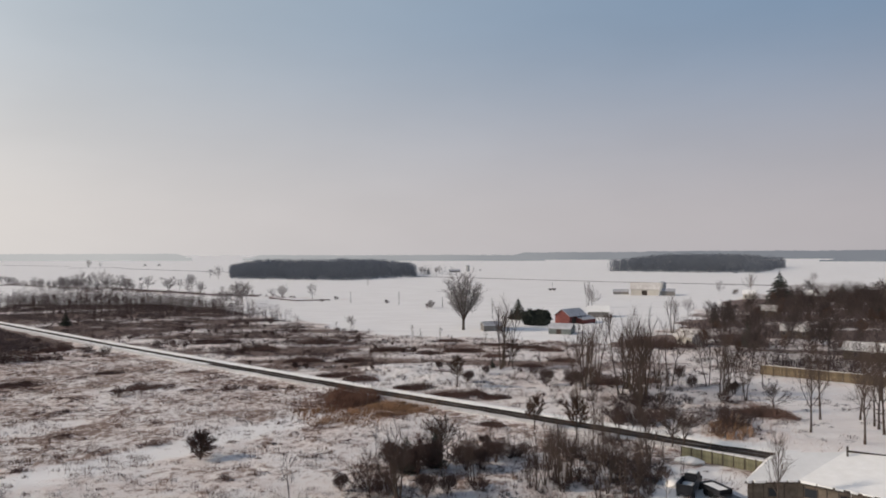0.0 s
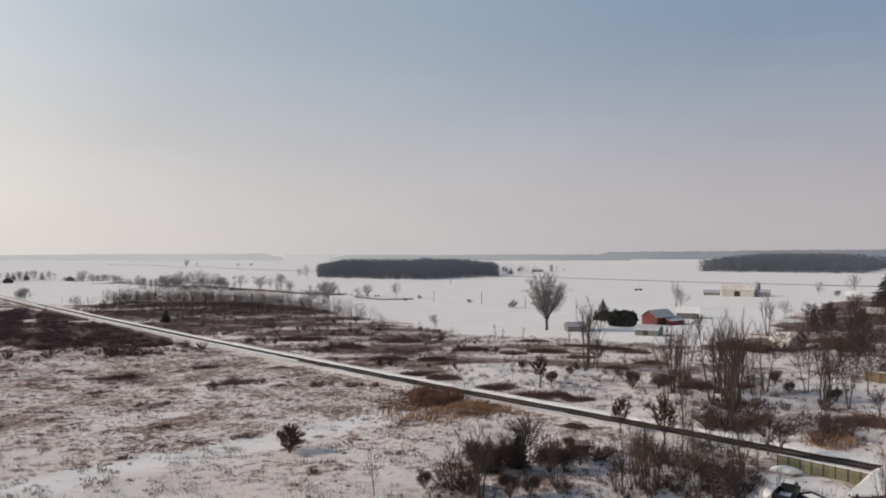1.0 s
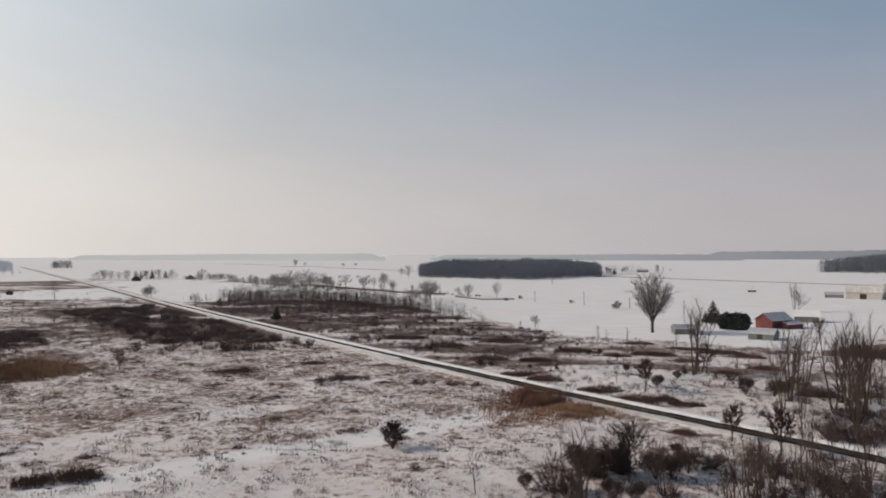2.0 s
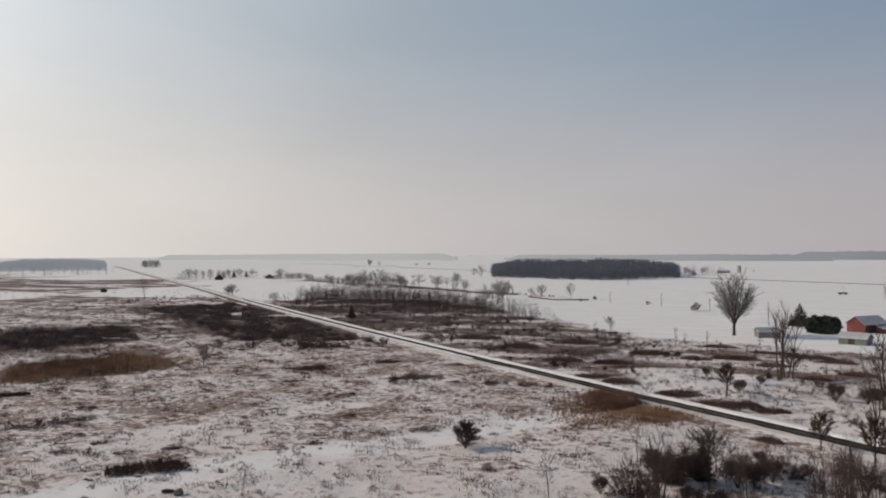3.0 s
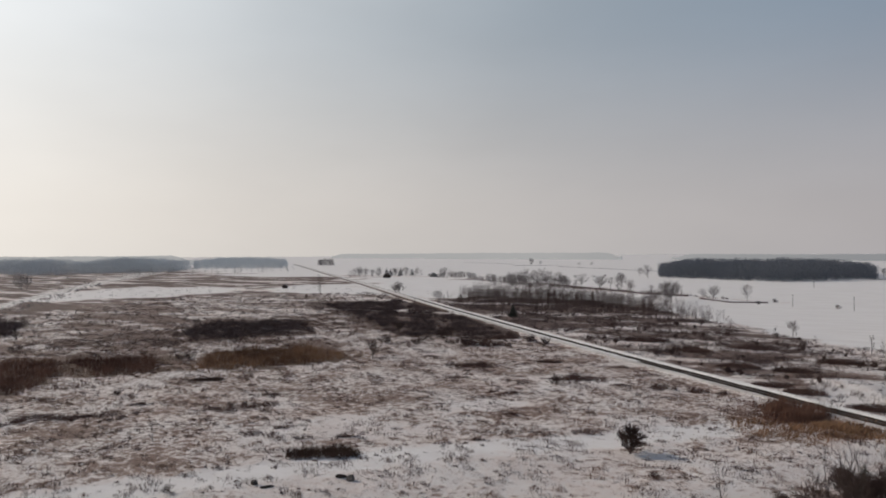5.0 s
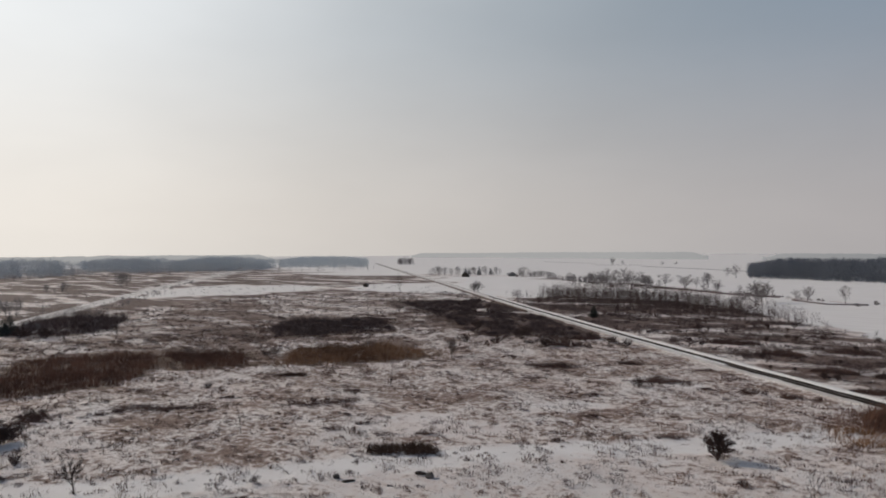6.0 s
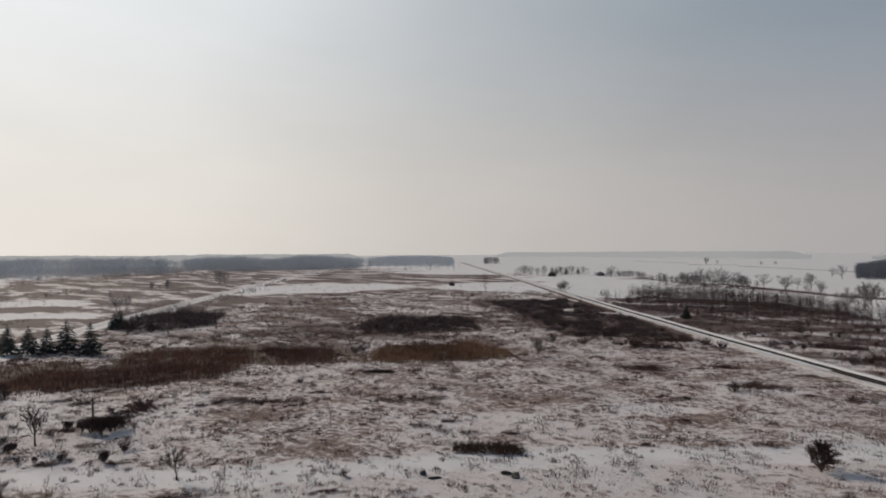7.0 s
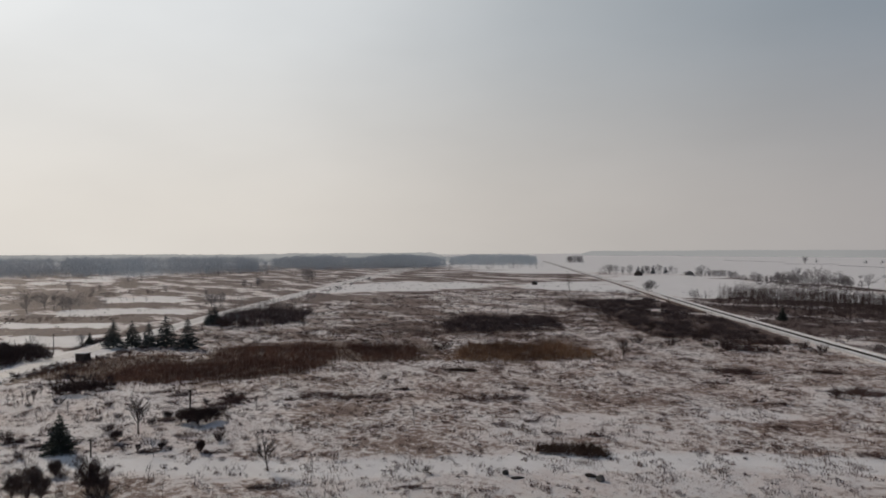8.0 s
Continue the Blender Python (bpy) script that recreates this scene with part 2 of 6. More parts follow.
RUBBER = plain("tyre_rubber", (0.012, 0.012, 0.012), (0.03, 0.03, 0.03), 5.0, 0.9, 0.1)
GLASS = plain("dark_window_glass", (0.015, 0.018, 0.022), (0.03, 0.034, 0.04), 0.5, 0.08, 0.0)


# ---- building blocks ----
def mesh_from(name, verts, faces, material):
    me = bpy.data.meshes.new(name)
    me.from_pydata(verts, [], faces)
    me.materials.append(material)
    me.update()
    return me


def thing(name, label, category, x=0.0, y=0.0, z=0.0, turn=0.0, group="", size=1.0):
    ob = new(name)
    ob.empty_display_size = 0.2
    ob.matrix_world = pose(x, y, z, 0, 0, turn) @ Matrix.Scale(size, 4)
    return tagged(ob, label, category, group, "thing")


def part(name, bm, material, parent, label=""):
    """Links a bmesh (or a ready mesh) as one mesh object under a thing or a part."""
    if isinstance(bm, bmesh.types.BMesh):
        me = bpy.data.meshes.new(name)
        bm.to_mesh(me)
        bm.free()
        me.materials.append(material)
    else:
        me = bm
    ob = new(name, me)
    ob.parent = parent
    if label:
        ob["label"] = label
    return ob


def box(x0, x1, y0, y1, z0, z1, bevel=0.0):
    bm = bmesh.new()
    bmesh.ops.create_cube(bm, size=1.0, matrix=Matrix.LocRotScale(((x0 + x1) / 2, (y0 + y1) / 2, (z0 + z1) / 2), None, (x1 - x0, y1 - y0, z1 - z0)))
    if bevel:
        bmesh.ops.bevel(bm, geom=bm.edges[:], offset=bevel, segments=1, affect="EDGES")
    return bm


def drum(r0, r1, z0, z1, sides=10, x=0.0, y=0.0):
    bm = bmesh.new()
    bmesh.ops.create_cone(bm, cap_ends=True, segments=sides, radius1=r0, radius2=r1, depth=z1 - z0, matrix=Matrix.Translation((x, y, (z0 + z1) / 2)))
    return bm


def prism(profile, x0, x1):
    """A profile of (y, z) corners drawn out along x."""
    bm = bmesh.new()
    a = [bm.verts.new((x0, y, z)) for y, z in profile]
    b = [bm.verts.new((x1, y, z)) for y, z in profile]
    bm.faces.new(a[::-1])
    bm.faces.new(b)
    for i in range(len(a)):
        j = (i + 1) % len(a)
        bm.faces.new((a[i], a[j], b[j], b[i]))
    bmesh.ops.recalc_face_normals(bm, faces=bm.faces[:])
    return bm


# ---- the lie of the land ----
ROAD_A = ((63.6, 89.3), (46.7, 103.4), (-14.9, 151.2), (-61.4, 189.2), (-109.7, 229.7), (-189.1, 298.6), (-280.4, 379.9), (-429.5, 514.0), (-645.1, 702.5), (-918.0, 944.5), (-1293.8, 1275.7))
ROAD_B = ((-120.0, -30.0), (-180.0, 0.0), (-226.0, 31.0), (-250.0, 50.0), (-327.0, 108.0), (-458.0, 212.0), (-570.0, 303.0), (-810.0, 507.0), (-1100.0, 760.0))
TRACK = ((-150.0, -25.0), (-121.0, 9.0), (-105.0, 25.0), (-87.0, 46.0), (-75.0, 66.5), (-57.0, 91.0), (-41.0, 107.3), (-28.5, 122.5), (-20.0, 133.0))


def line_gap(xs, ys, line):
    best = np.full(xs.shape, 1e9)
    for (ax, ay), (bx, by) in zip(line, line[1:]):
        dx, dy = bx - ax, by - ay
        s = np.clip(((xs - ax) * dx + (ys - ay) * dy) / (dx * dx + dy * dy), 0, 1)
        best = np.minimum(best, np.hypot(xs - ax - s * dx, ys - ay - s * dy))
    return best


def inside(xs, ys, corners):
    hit = np.zeros(xs.shape, bool)
    for (ax, ay), (bx, by) in zip(corners, corners[1:] + corners[:1]):
        if ay != by:
            hit ^= ((ay > ys) != (by > ys)) & (xs < (bx - ax) * (ys - ay) / (by - ay) + ax)
    return hit


def ripple(xs, ys, size, seed):
    """Cheap smooth noise, about -1 to 1, from a few crossed waves."""
    rng = np.random.RandomState(seed)
    total = np.zeros(xs.shape)
    for _ in range(7):
        a, p, k = rng.uniform(0, math.tau), rng.uniform(0, math.tau), rng.uniform(0.6, 1.7) * math.tau / size
        total += np.sin((xs * math.cos(a) + ys * math.sin(a)) * k + p)
    return total / 3.2


MOUNDS = ((-8, 172, 7, 1.3), (-2, 166, 5, 0.9), (4, 170, 6, 1.0), (-14, 180, 8, 0.9), (9, 176, 6, 0.8), (-20, 168, 5, 0.8))


def lie(xs, ys):
    """The ground's height."""
    xs, ys = np.asarray(xs, float), np.asarray(ys, float)
    near = np.exp(-np.hypot(xs + 60, ys - 150) / 500)
    z = (0.12 * ripple(xs, ys, 9, 1) + 0.2 * ripple(xs, ys, 31, 2)) * near
    for mx, my, r, h in MOUNDS:
        z += h * np.exp(-((xs - mx) ** 2 + (ys - my) ** 2) / (r * r / 2)) * (1 + 0.3 * ripple(xs, ys, 4, 5))
    flat = np.minimum(line_gap(xs, ys, ROAD_A), line_gap(xs, ys, ROAD_B))
    k = np.clip((flat - 4.5) / 6, 0, 1)
    ditch = -0.35 * np.exp(-((flat - 7.5) / 2.2) ** 2) * (near > 0.3)
    return z * k + ditch


def gz(x, y):
    return float(lie(x, y))


# name, grass, brush, reed, corners
ZONES = []


def zone(grass, brush, reed, corners):
    ZONES.append((grass, brush, reed, corners))


# open meadow on the near side of the long road
zone(0.67, 0.15, 0.0, [(60, 60), (60, 96), (12, 128), (-186, 296), (-250, 350), (-330, 420), (-420, 300), (-330, 125), (-250, 60), (-205, 25), (-150, -20), (-90, -30), (0, 20)])
# cleaner snow by the track and in the near corner
zone(0.56, 0.1, 0.0, [(20, 60), (10, 118), (-8, 124), (-30, 112), (-58, 86), (-88, 42), (-60, 20), (0, 40)])
zone(0.57, 0.2, 0.0, [(-205, 22), (-176, 40), (-135, 62), (-112, 52), (-98, 28), (-110, 0), (-170, -10)])
# brush between the road and the open field
zone(0.63, 0.75, 0.0, [(-240, 343), (-190, 299), (-92, 214), (-60, 188), (-20, 156), (-10, 200), (-17, 250), (-52, 288), (-74, 315), (-116, 372), (-150, 400), (-240, 405)])
zone(0.57, 0.6, 0.0, [(-40, 170), (12, 130), (60, 105), (110, 100), (110, 215), (56, 224), (28, 238), (9, 247), (-20, 252)])
zone(0.72, 0.7, 0.0, [(50, 220), (110, 200), (110, 100), (330, 240), (330, 480), (200, 470), (120, 330)])
zone(0.74, 0.85, 0.0, [(-262, 360), (-190, 299), (-128, 246), (-100, 262), (-84, 300), (-112, 372), (-150, 400), (-240, 405)])
# clean snow round the mounds, the yard and the open lawn
zone(0.42, 0.3, 0.0, [(-22, 182), (-18, 162), (2, 152), (16, 160), (12, 182), (-8, 190)])
zone(0.42, 0.0, 0.0, [(52, 100), (62, 140), (78, 160), (110, 140), (110, 90)])
zone(0.05, 0.0, 0.0, [(22, 78), (28, 98), (34, 101), (46, 92), (60, 88), (50, 60), (24, 70)])
# rough hummocky ground before the marsh
zone(0.68, 0.5, 0.0, [(-262, 62), (-330, 125), (-420, 300), (-330, 420), (-262, 350), (-190, 240), (-150, 170), (-168, 118)])
# marsh and rough ground towards the sun
zone(0.71, 0.8, 0.0, [(-330, 125), (-420, 300), (-330, 420), (-560, 640), (-700, 620), (-1300, 900), (-1500, 300), (-1300, 20), (-300, -40), (-240, 40)])
zone(0.1, 0.0, 0.0, [(-430, 382), (-308, 386), (-288, 392), (-360, 470), (-448, 511), (-477, 481)])
zone(0.2, 0.0, 0.0, [(-447, 220), (-451, 287), (-414, 350), (-503, 420), (-566, 355), (-551, 293)])
zone(0.2, 0.1, 0.0, [(-356, 213), (-353, 237), (-329, 220), (-334, 201)])
zone(0.3, 0.1, 0.0, [(-1075, 242), (-1054, 305), (-919, 263), (-938, 211)])
zone(0.08, 0.0, 0.0, [(-332, 25), (-305, 58), (-329, 63), (-359, 27)])
zone(0.08, 0.0, 0.0, [(-269, 20), (-250, 44), (-280, 50), (-302, 23)])
zone(0.1, 0.0, 0.0, [(-378, 57), (-342, 101), (-375, 111), (-416, 63)])
zone(0.1, 0.0, 0.0, [(-454, 91), (-431, 119), (-473, 130), (-499, 100)])
zone(0.95, 0.8, 0.0, [(-302, 23), (-282, 48), (-304, 52), (-327, 25)])
zone(0.92, 0.75, 0.0, [(-359, 27), (-317, 77), (-354, 86), (-401, 30)])
zone(0.92, 0.75, 0.0, [(-411, 80), (-384, 111), (-422, 122), (-452, 88)])
zone(0.86, 0.75, 0.0, [(-441, 33), (-401, 81), (-569, 114), (-629, 48)])
zone(0.05, 0.0, 0.0, [(-724, 80), (-840, 146), (-975, 230), (-1000, 280), (-1010, 270), (-1000, 225), (-850, 128), (-735, 70)])
# dark brush left of the road
zone(0.8, 0.9, 0.0, [(-300, 300), (-262, 358), (-170, 281), (-122, 240), (-115, 215), (-153, 198), (-196, 236)])
zone(0.82, 0.9, 0.0, [(-229, 164), (-253, 194), (-222, 222), (-186, 194), (-194, 171), (-207, 154)])
# hedge bank across the field
zone(0.75, 0.7, 0.0, [(-420, 672), (-300, 592), (-229, 540), (-147, 503), (-90, 455), (-60, 432), (-60, 426), (-90, 447), (-150, 492), (-232, 528), (-300, 568), (-400, 640)])
zone(0.7, 0.6, 0.0, [(-640, 690), (-420, 715), (-400, 690), (-640, 660)])
# rough weeds between the marsh and the meadow
zone(0.76, 0.5, 0.0, [(-427, 232), (-378, 275), (-254, 182), (-168, 125), (-184, 100)])
# clean snow patches in the meadow
zone(0.46, 0.1, 0.0, [(-75, 108), (-77, 118), (-72, 127), (-66, 127), (-64, 115), (-69, 108)])
zone(0.48, 0.1, 0.0, [(-78, 149), (-70, 162), (-57, 162), (-57, 151), (-68, 143)])
zone(0.5, 0.1, 0.0, [(-93, 88), (-87, 99), (-75, 101), (-81, 89)])
zone(0.5, 0.1, 0.0, [(-94, 83), (-83, 95), (-69, 98), (-73, 88), (-84, 80)])
zone(0.44, 0.1, 0.0, [(-48, 123), (-42, 130), (-32, 126), (-36, 118), (-42, 117)])
# reed beds
zone(1.0, 0.0, 1.0, [(-217, 74), (-214, 94), (-206, 108), (-175, 98), (-172, 78), (-190, 60)])
zone(1.0, 0.0, 1.0, [(-190, 28), (-206, 45), (-191, 78), (-170, 91), (-160, 80), (-163, 60), (-174, 41)])
zone(1.0, 0.0, 1.0, [(-193, 20), (-207, 23), (-218, 45), (-211, 62), (-173, 51), (-177, 36)])
zone(1.0, 0.3, 1.0, [(-200, 106), (-181, 124), (-159, 110), (-166, 95)])
zone(1.0, 0.0, 1.0, [(-154, 113), (-174, 138), (-159, 165), (-132, 153), (-139, 129)])
zone(0.9, 0.0, 0.9, [(-22.7, 135.6), (-23.9, 149.6), (-22.0, 153.2), (-17.4, 150.1), (-12.0, 143.7), (-14.0, 140.5), (-17.8, 135.5)])
zone(0.9, 0.0, 0.9, [(-15.6, 134.5), (-11.9, 142.6), (-2.5, 135.3), (-4.7, 131.5), (-10.1, 132.5)])
zone(0.62, 0.0, 0.8, [(-28.6, 132.8), (-24.3, 135.6), (-15.7, 135.5), (-4.7, 130.6), (-8.6, 126.3), (-16.0, 121.1), (-23.0, 122.4)])


def cover_at(xs, ys):
    """Grass, brush and reed cover at places on the plan."""
    reach = np.maximum(np.hypot(xs, ys) - 250, 0)
    wx = xs + 0.04 * reach * ripple(xs, ys, 70, 15) + 2.2 * ripple(xs, ys, 11, 11) + 0.02 * np.hypot(xs, ys) * ripple(xs, ys, 45, 12) * 0.6
    wy = ys + 0.04 * reach * ripple(xs, ys, 70, 16) + 2.2 * ripple(xs, ys, 11, 13) + 0.02 * np.hypot(xs, ys) * ripple(xs, ys, 45, 14) * 0.6
    out = np.zeros((3,) + xs.shape)
    for g_, b_, r_, corners in ZONES:
        hit = inside(wx, wy, corners) if not r_ else inside(wx + 2.5 * ripple(xs, ys, 5, 17), wy + 2.5 * ripple(xs, ys, 5, 18), corners)
        for k, v in enumerate((g_, b_, r_)):
            out[k][hit] = v
    way = line_gap(xs, ys, TRACK)
    out[0] *= np.clip((way + 0.9 * ripple(xs, ys, 5, 21) + 0.6 * ripple(xs, ys, 2.2, 23) - 1.8) / 3.4, 0.3, 1)
    out[0] *= np.clip((line_gap(xs, ys, ROAD_A) - 3.2) / 1.2, 0, 1)
    out[0] *= np.clip((line_gap(xs, ys, ROAD_B) - 3.5) / 1.5, 0, 1)
    return out


def spread(fine_lo, fine_hi, step, lo, hi, growth):
    """Grid lines: even within the fine stretch, wider and wider outside it."""
    mid = list(np.arange(fine_lo, fine_hi + 0.01, step))
    for limit, sign in ((hi, 1), (lo, -1)):
        at, w, side = (mid[-1] if sign > 0 else mid[0]), step, []
        while (limit - at) * sign > 0:
            w *= growth
            at += sign * w
            side.append(at)
        mid = mid + side if sign > 0 else side[::-1] + mid
    return np.array(mid)


def build_ground():
    gx = spread(-330, 130, 1.6, -4900, 4900, 1.06)
    gy = spread(0, 360, 1.6, -600, 4900, 1.06)
    xs, ys = np.meshgrid(gx, gy)
    zs = lie(xs, ys)
    nx, ny = len(gx), len(gy)
    verts = np.stack([xs, ys, zs], -1).reshape(-1, 3)
    i = (np.arange(ny - 1)[:, None] * nx + np.arange(nx - 1)[None, :]).ravel()
    faces = np.stack([i, i + 1, i + nx + 1, i + nx], 1)
    me = mesh_from("ground", verts.tolist(), faces.tolist(), GROUND)
    for name, values in zip(("grass", "brush", "reed"), cover_at(xs, ys)):
        a = me.attributes.new(name, "FLOAT", "POINT")
        a.data.foreach_set("value", values.ravel().astype(np.float32))
    me.polygons.foreach_set("use_smooth", np.ones(len(faces), bool))
    return tagged(new("ground", me), "snow-covered ground with dead grass showing through", "ground", kind="structure")


build_ground()


def ribbon(name, line, left, right, z, material, label, category, seed, wobble=0.25, step=3.0, crown=0.0):
    """A strip along a line, from left to right metres off it, that follows the ground."""
    pts = []
    for (ax, ay), (bx, by) in zip(line, line[1:]):
        length = math.hypot(bx - ax, by - ay)
        k = max(2, int(length / max(step, 0.008 * math.hypot(ax, ay))))
        pts += [(ax + (bx - ax) * i / k, ay + (by - ay) * i / k) for i in range(k)]
    pts.append(line[-1])
    p = np.array(pts, float)
    d = np.gradient(p, axis=0)
    d /= np.hypot(d[:, 0], d[:, 1])[:, None]
    side = np.stack([d[:, 1], -d[:, 0]], 1)
    rows, cols = [], 5
    for c in range(cols):
        f = c / (cols - 1)
        off = left + (right - left) * f
        edge = (f - 0.5) * 2
        w = wobble * edge * ripple(p[:, 0] + 31 * c, p[:, 1], 9, seed)
        q = p + side * (off + w)[:, None]
        rows.append(np.column_stack([q, z + crown * (1 - edge * edge) * np.ones(len(p))]))
    verts = np.stack(rows, 1).reshape(-1, 3)
    n = len(p)
    faces = [(r * cols + c, (r + 1) * cols + c, (r + 1) * cols + c + 1, r * cols + c + 1) for r in range(n - 1) for c in range(cols - 1)]
    for edge in (0, cols - 1):
        k0 = len(verts)
        skirt = verts[: n * cols][edge::cols].copy()
        skirt[:, 2] -= 0.5
        verts = np.vstack([verts, skirt])
        faces += [(r * cols + edge, (r + 1) * cols + edge, k0 + r + 1, k0 + r) if edge else ((r + 1) * cols + edge, r * cols + edge, k0 + r, k0 + r + 1) for r in range(n - 1)]
    return tagged(new(name, mesh_from(name, verts.tolist(), faces, material)), label, category, kind="structure")


ribbon("road", ROAD_A, -2.2, 1.7, 0.07, ASPHALT, "straight wet asphalt country road between snow banks", "road", 3, 0.15)
ribbon("snow_bank", ROAD_A, 1.7, 4.0, 0.1, SNOW, "ploughed white snow bank along the road", "snow bank", 4, 0.3, crown=0.22)
ribbon("snow_bank", ROAD_A, -4.2, -2.1, 0.08, SLUSH, "low dirty snow shoulder along the road", "snow bank", 5, 0.35, crown=0.12)
ribbon("road_centre_slush", ROAD_A, -0.35, -0.1, 0.078, DIRTYICE, "thin line of slush left between wheel tracks", "slush", 6, 0.3)
ribbon("hedge_bank", ((-279.5, 585.9), (-208.7, 526.5), (-154.0, 480.5), (-122.8, 470.4)), -0.9, 0.9, 0.1, DUSKBRUSH, "low dark weedy bank across the white field", "bank", 14, 0.6, crown=0.9)
ribbon("hedge_bank", ((-110.3, 449.8), (-87.7, 424.5), (-68.9, 431.0)), -0.9, 0.9, 0.1, DUSKBRUSH, "low dark weedy bank across the white field", "bank", 15, 0.6, crown=0.6)
ribbon("packed_snow", ROAD_A[3:], -2.3, -0.75, 0.085, SNOW, "packed snow over one lane of the far road", "snow", 8, 0.25)
ribbon("packed_snow", ROAD_A[6:], -0.8, 1.1, 0.085, SLUSH, "trodden snow across the far end of the road", "snow", 12, 0.3)
ribbon("verge_grass", ROAD_A[5:], -7.0, -5.6, 0.06, TWIG, "dark line of dead grass along the road verge", "grass", 13, 0.5, crown=0.5)
ribbon("side_road", ROAD_B, -2.6, 2.6, 0.06, SLUSH, "snow-covered side road with packed wheel tracks", "road", 7, 0.3)


# ---- plants ----
class Sticks:
    """Gathers tubes and thin blades into one mesh."""

    def __init__(self):
        self.v, self.f = [], []

    def tube(self, points, radii, sides=4):
        base = None
        for k, (p, r) in enumerate(zip(points, radii)):
            d = (points[min(k + 1, len(points) - 1)] - points[max(k - 1, 0)]).normalized()
            a = d.orthogonal().normalized()
            b = d.cross(a)
            ring = len(self.v)
            for s in range(sides):
                t = math.tau * s / sides
                self.v.append(p + (a * math.cos(t) + b * math.sin(t)) * r)
            if base is not None:
                for s in range(sides):
                    u = (s + 1) % sides
                    self.f.append((base + s, base + u, ring + u, ring + s))
            base = ring

    def blade(self, p, q, w, rng):
        side = (q - p).cross(Vector((rng.uniform(-1, 1), rng.uniform(-1, 1), rng.uniform(-0.4, 0.4))))
        if side.length < 1e-6:
            side = Vector((1, 0, 0))
        side = side.normalized() * w
        k = len(self.v)
        self.v += [p - side, p + side, q]
        self.f.append((k, k + 1, k + 2))

    def mesh(self, name, material):
        return mesh_from(name, [tuple(p) for p in self.v], self.f, material)


def shoot(p, d, length, pieces, rng, wander, lift):
    pts = [p.copy()]
    for _ in range(pieces):
        d = (d + Vector((rng.gauss(0, wander), rng.gauss(0, wander), rng.gauss(0, wander) + lift))).normalized()
        p = p + d * (length / pieces)
        pts.append(p.copy())
    return pts


def fan(d, angle, turn):
    a = d.orthogonal().normalized()
    a.rotate(Matrix.Rotation(turn, 3, d))
    return (d * math.cos(angle) + a * math.sin(angle)).normalized()


def bare_tree(seed, bole, limbs, limb_len, limb_angle, branches, twigs, thick=0.02, lift=0.12, twig_w=0.0022, leader=0.85, stems=1):
    """A leafless tree one metre high: trunk with its limbs, and the crown of twigs."""
    rng = random.Random(seed)
    wood, crown = Sticks(), Sticks()
    for s in range(stems):
        lean = Vector((rng.gauss(0, 0.04), rng.gauss(0, 0.04), 1)) if stems == 1 else Vector((math.cos(s * 1.6) * 0.22, math.sin(s * 1.6) * 0.22, 1))
        pts = shoot(Vector((0.01 * s, 0.007 * s, -0.03)), lean.normalized(), leader, 8, rng, 0.035, 0.03)
        rad = [thick * (1.35 if i == 0 else 1.0) * (1 - 0.9 * i / 8) for i in range(9)]
        wood.tube(pts, rad, 6)
        for i in range(limbs):
            f = bole + (0.97 - bole) * (i + rng.random()) / limbs
            k = min(int(f * 8), 7)
            at = pts[k].lerp(pts[k + 1], f * 8 - k)
            way = fan((pts[k + 1] - pts[k]).normalized(), limb_angle * rng.uniform(0.75, 1.2), i * 2.4 + rng.uniform(-0.5, 0.5))
            size = limb_len * (1.12 - 0.75 * (f - bole) / (1 - bole)) * rng.uniform(0.75, 1.15)
            limb = shoot(at, way, size, 5, rng, 0.09, lift)
            r = thick * 0.5 * (1.15 - 0.7 * f)
            wood.tube(limb, [r * (1 - 0.8 * j / 5) for j in range(6)], 4)
            for j in range(branches):
                u = 0.2 + 0.78 * (j + rng.random()) / branches
                k2 = min(int(u * 5), 4)
                at2 = limb[k2].lerp(limb[k2 + 1], u * 5 - k2)
                way2 = fan((limb[k2 + 1] - limb[k2]).normalized(), rng.uniform(0.4, 0.9), rng.uniform(0, math.tau))
                b = shoot(at2, way2, size * rng.uniform(0.3, 0.5), 3, rng, 0.13, lift)
                wood.tube(b, [r * 0.34, r * 0.26, r * 0.18, r * 0.08], 3)
                for t in range(twigs):
                    v = rng.random()
                    k3 = min(int(v * 3), 2)
                    at3 = b[k3].lerp(b[k3 + 1], v * 3 - k3)
                    way3 = fan((b[k3 + 1] - b[k3]).normalized(), rng.uniform(0.3, 1.0), rng.uniform(0, math.tau)) + Vector((0, 0, lift * 1.5))
                    tip = at3 + way3.normalized() * size * rng.uniform(0.12, 0.3)
                    crown.blade(at3, tip, twig_w, rng)
    return wood, crown


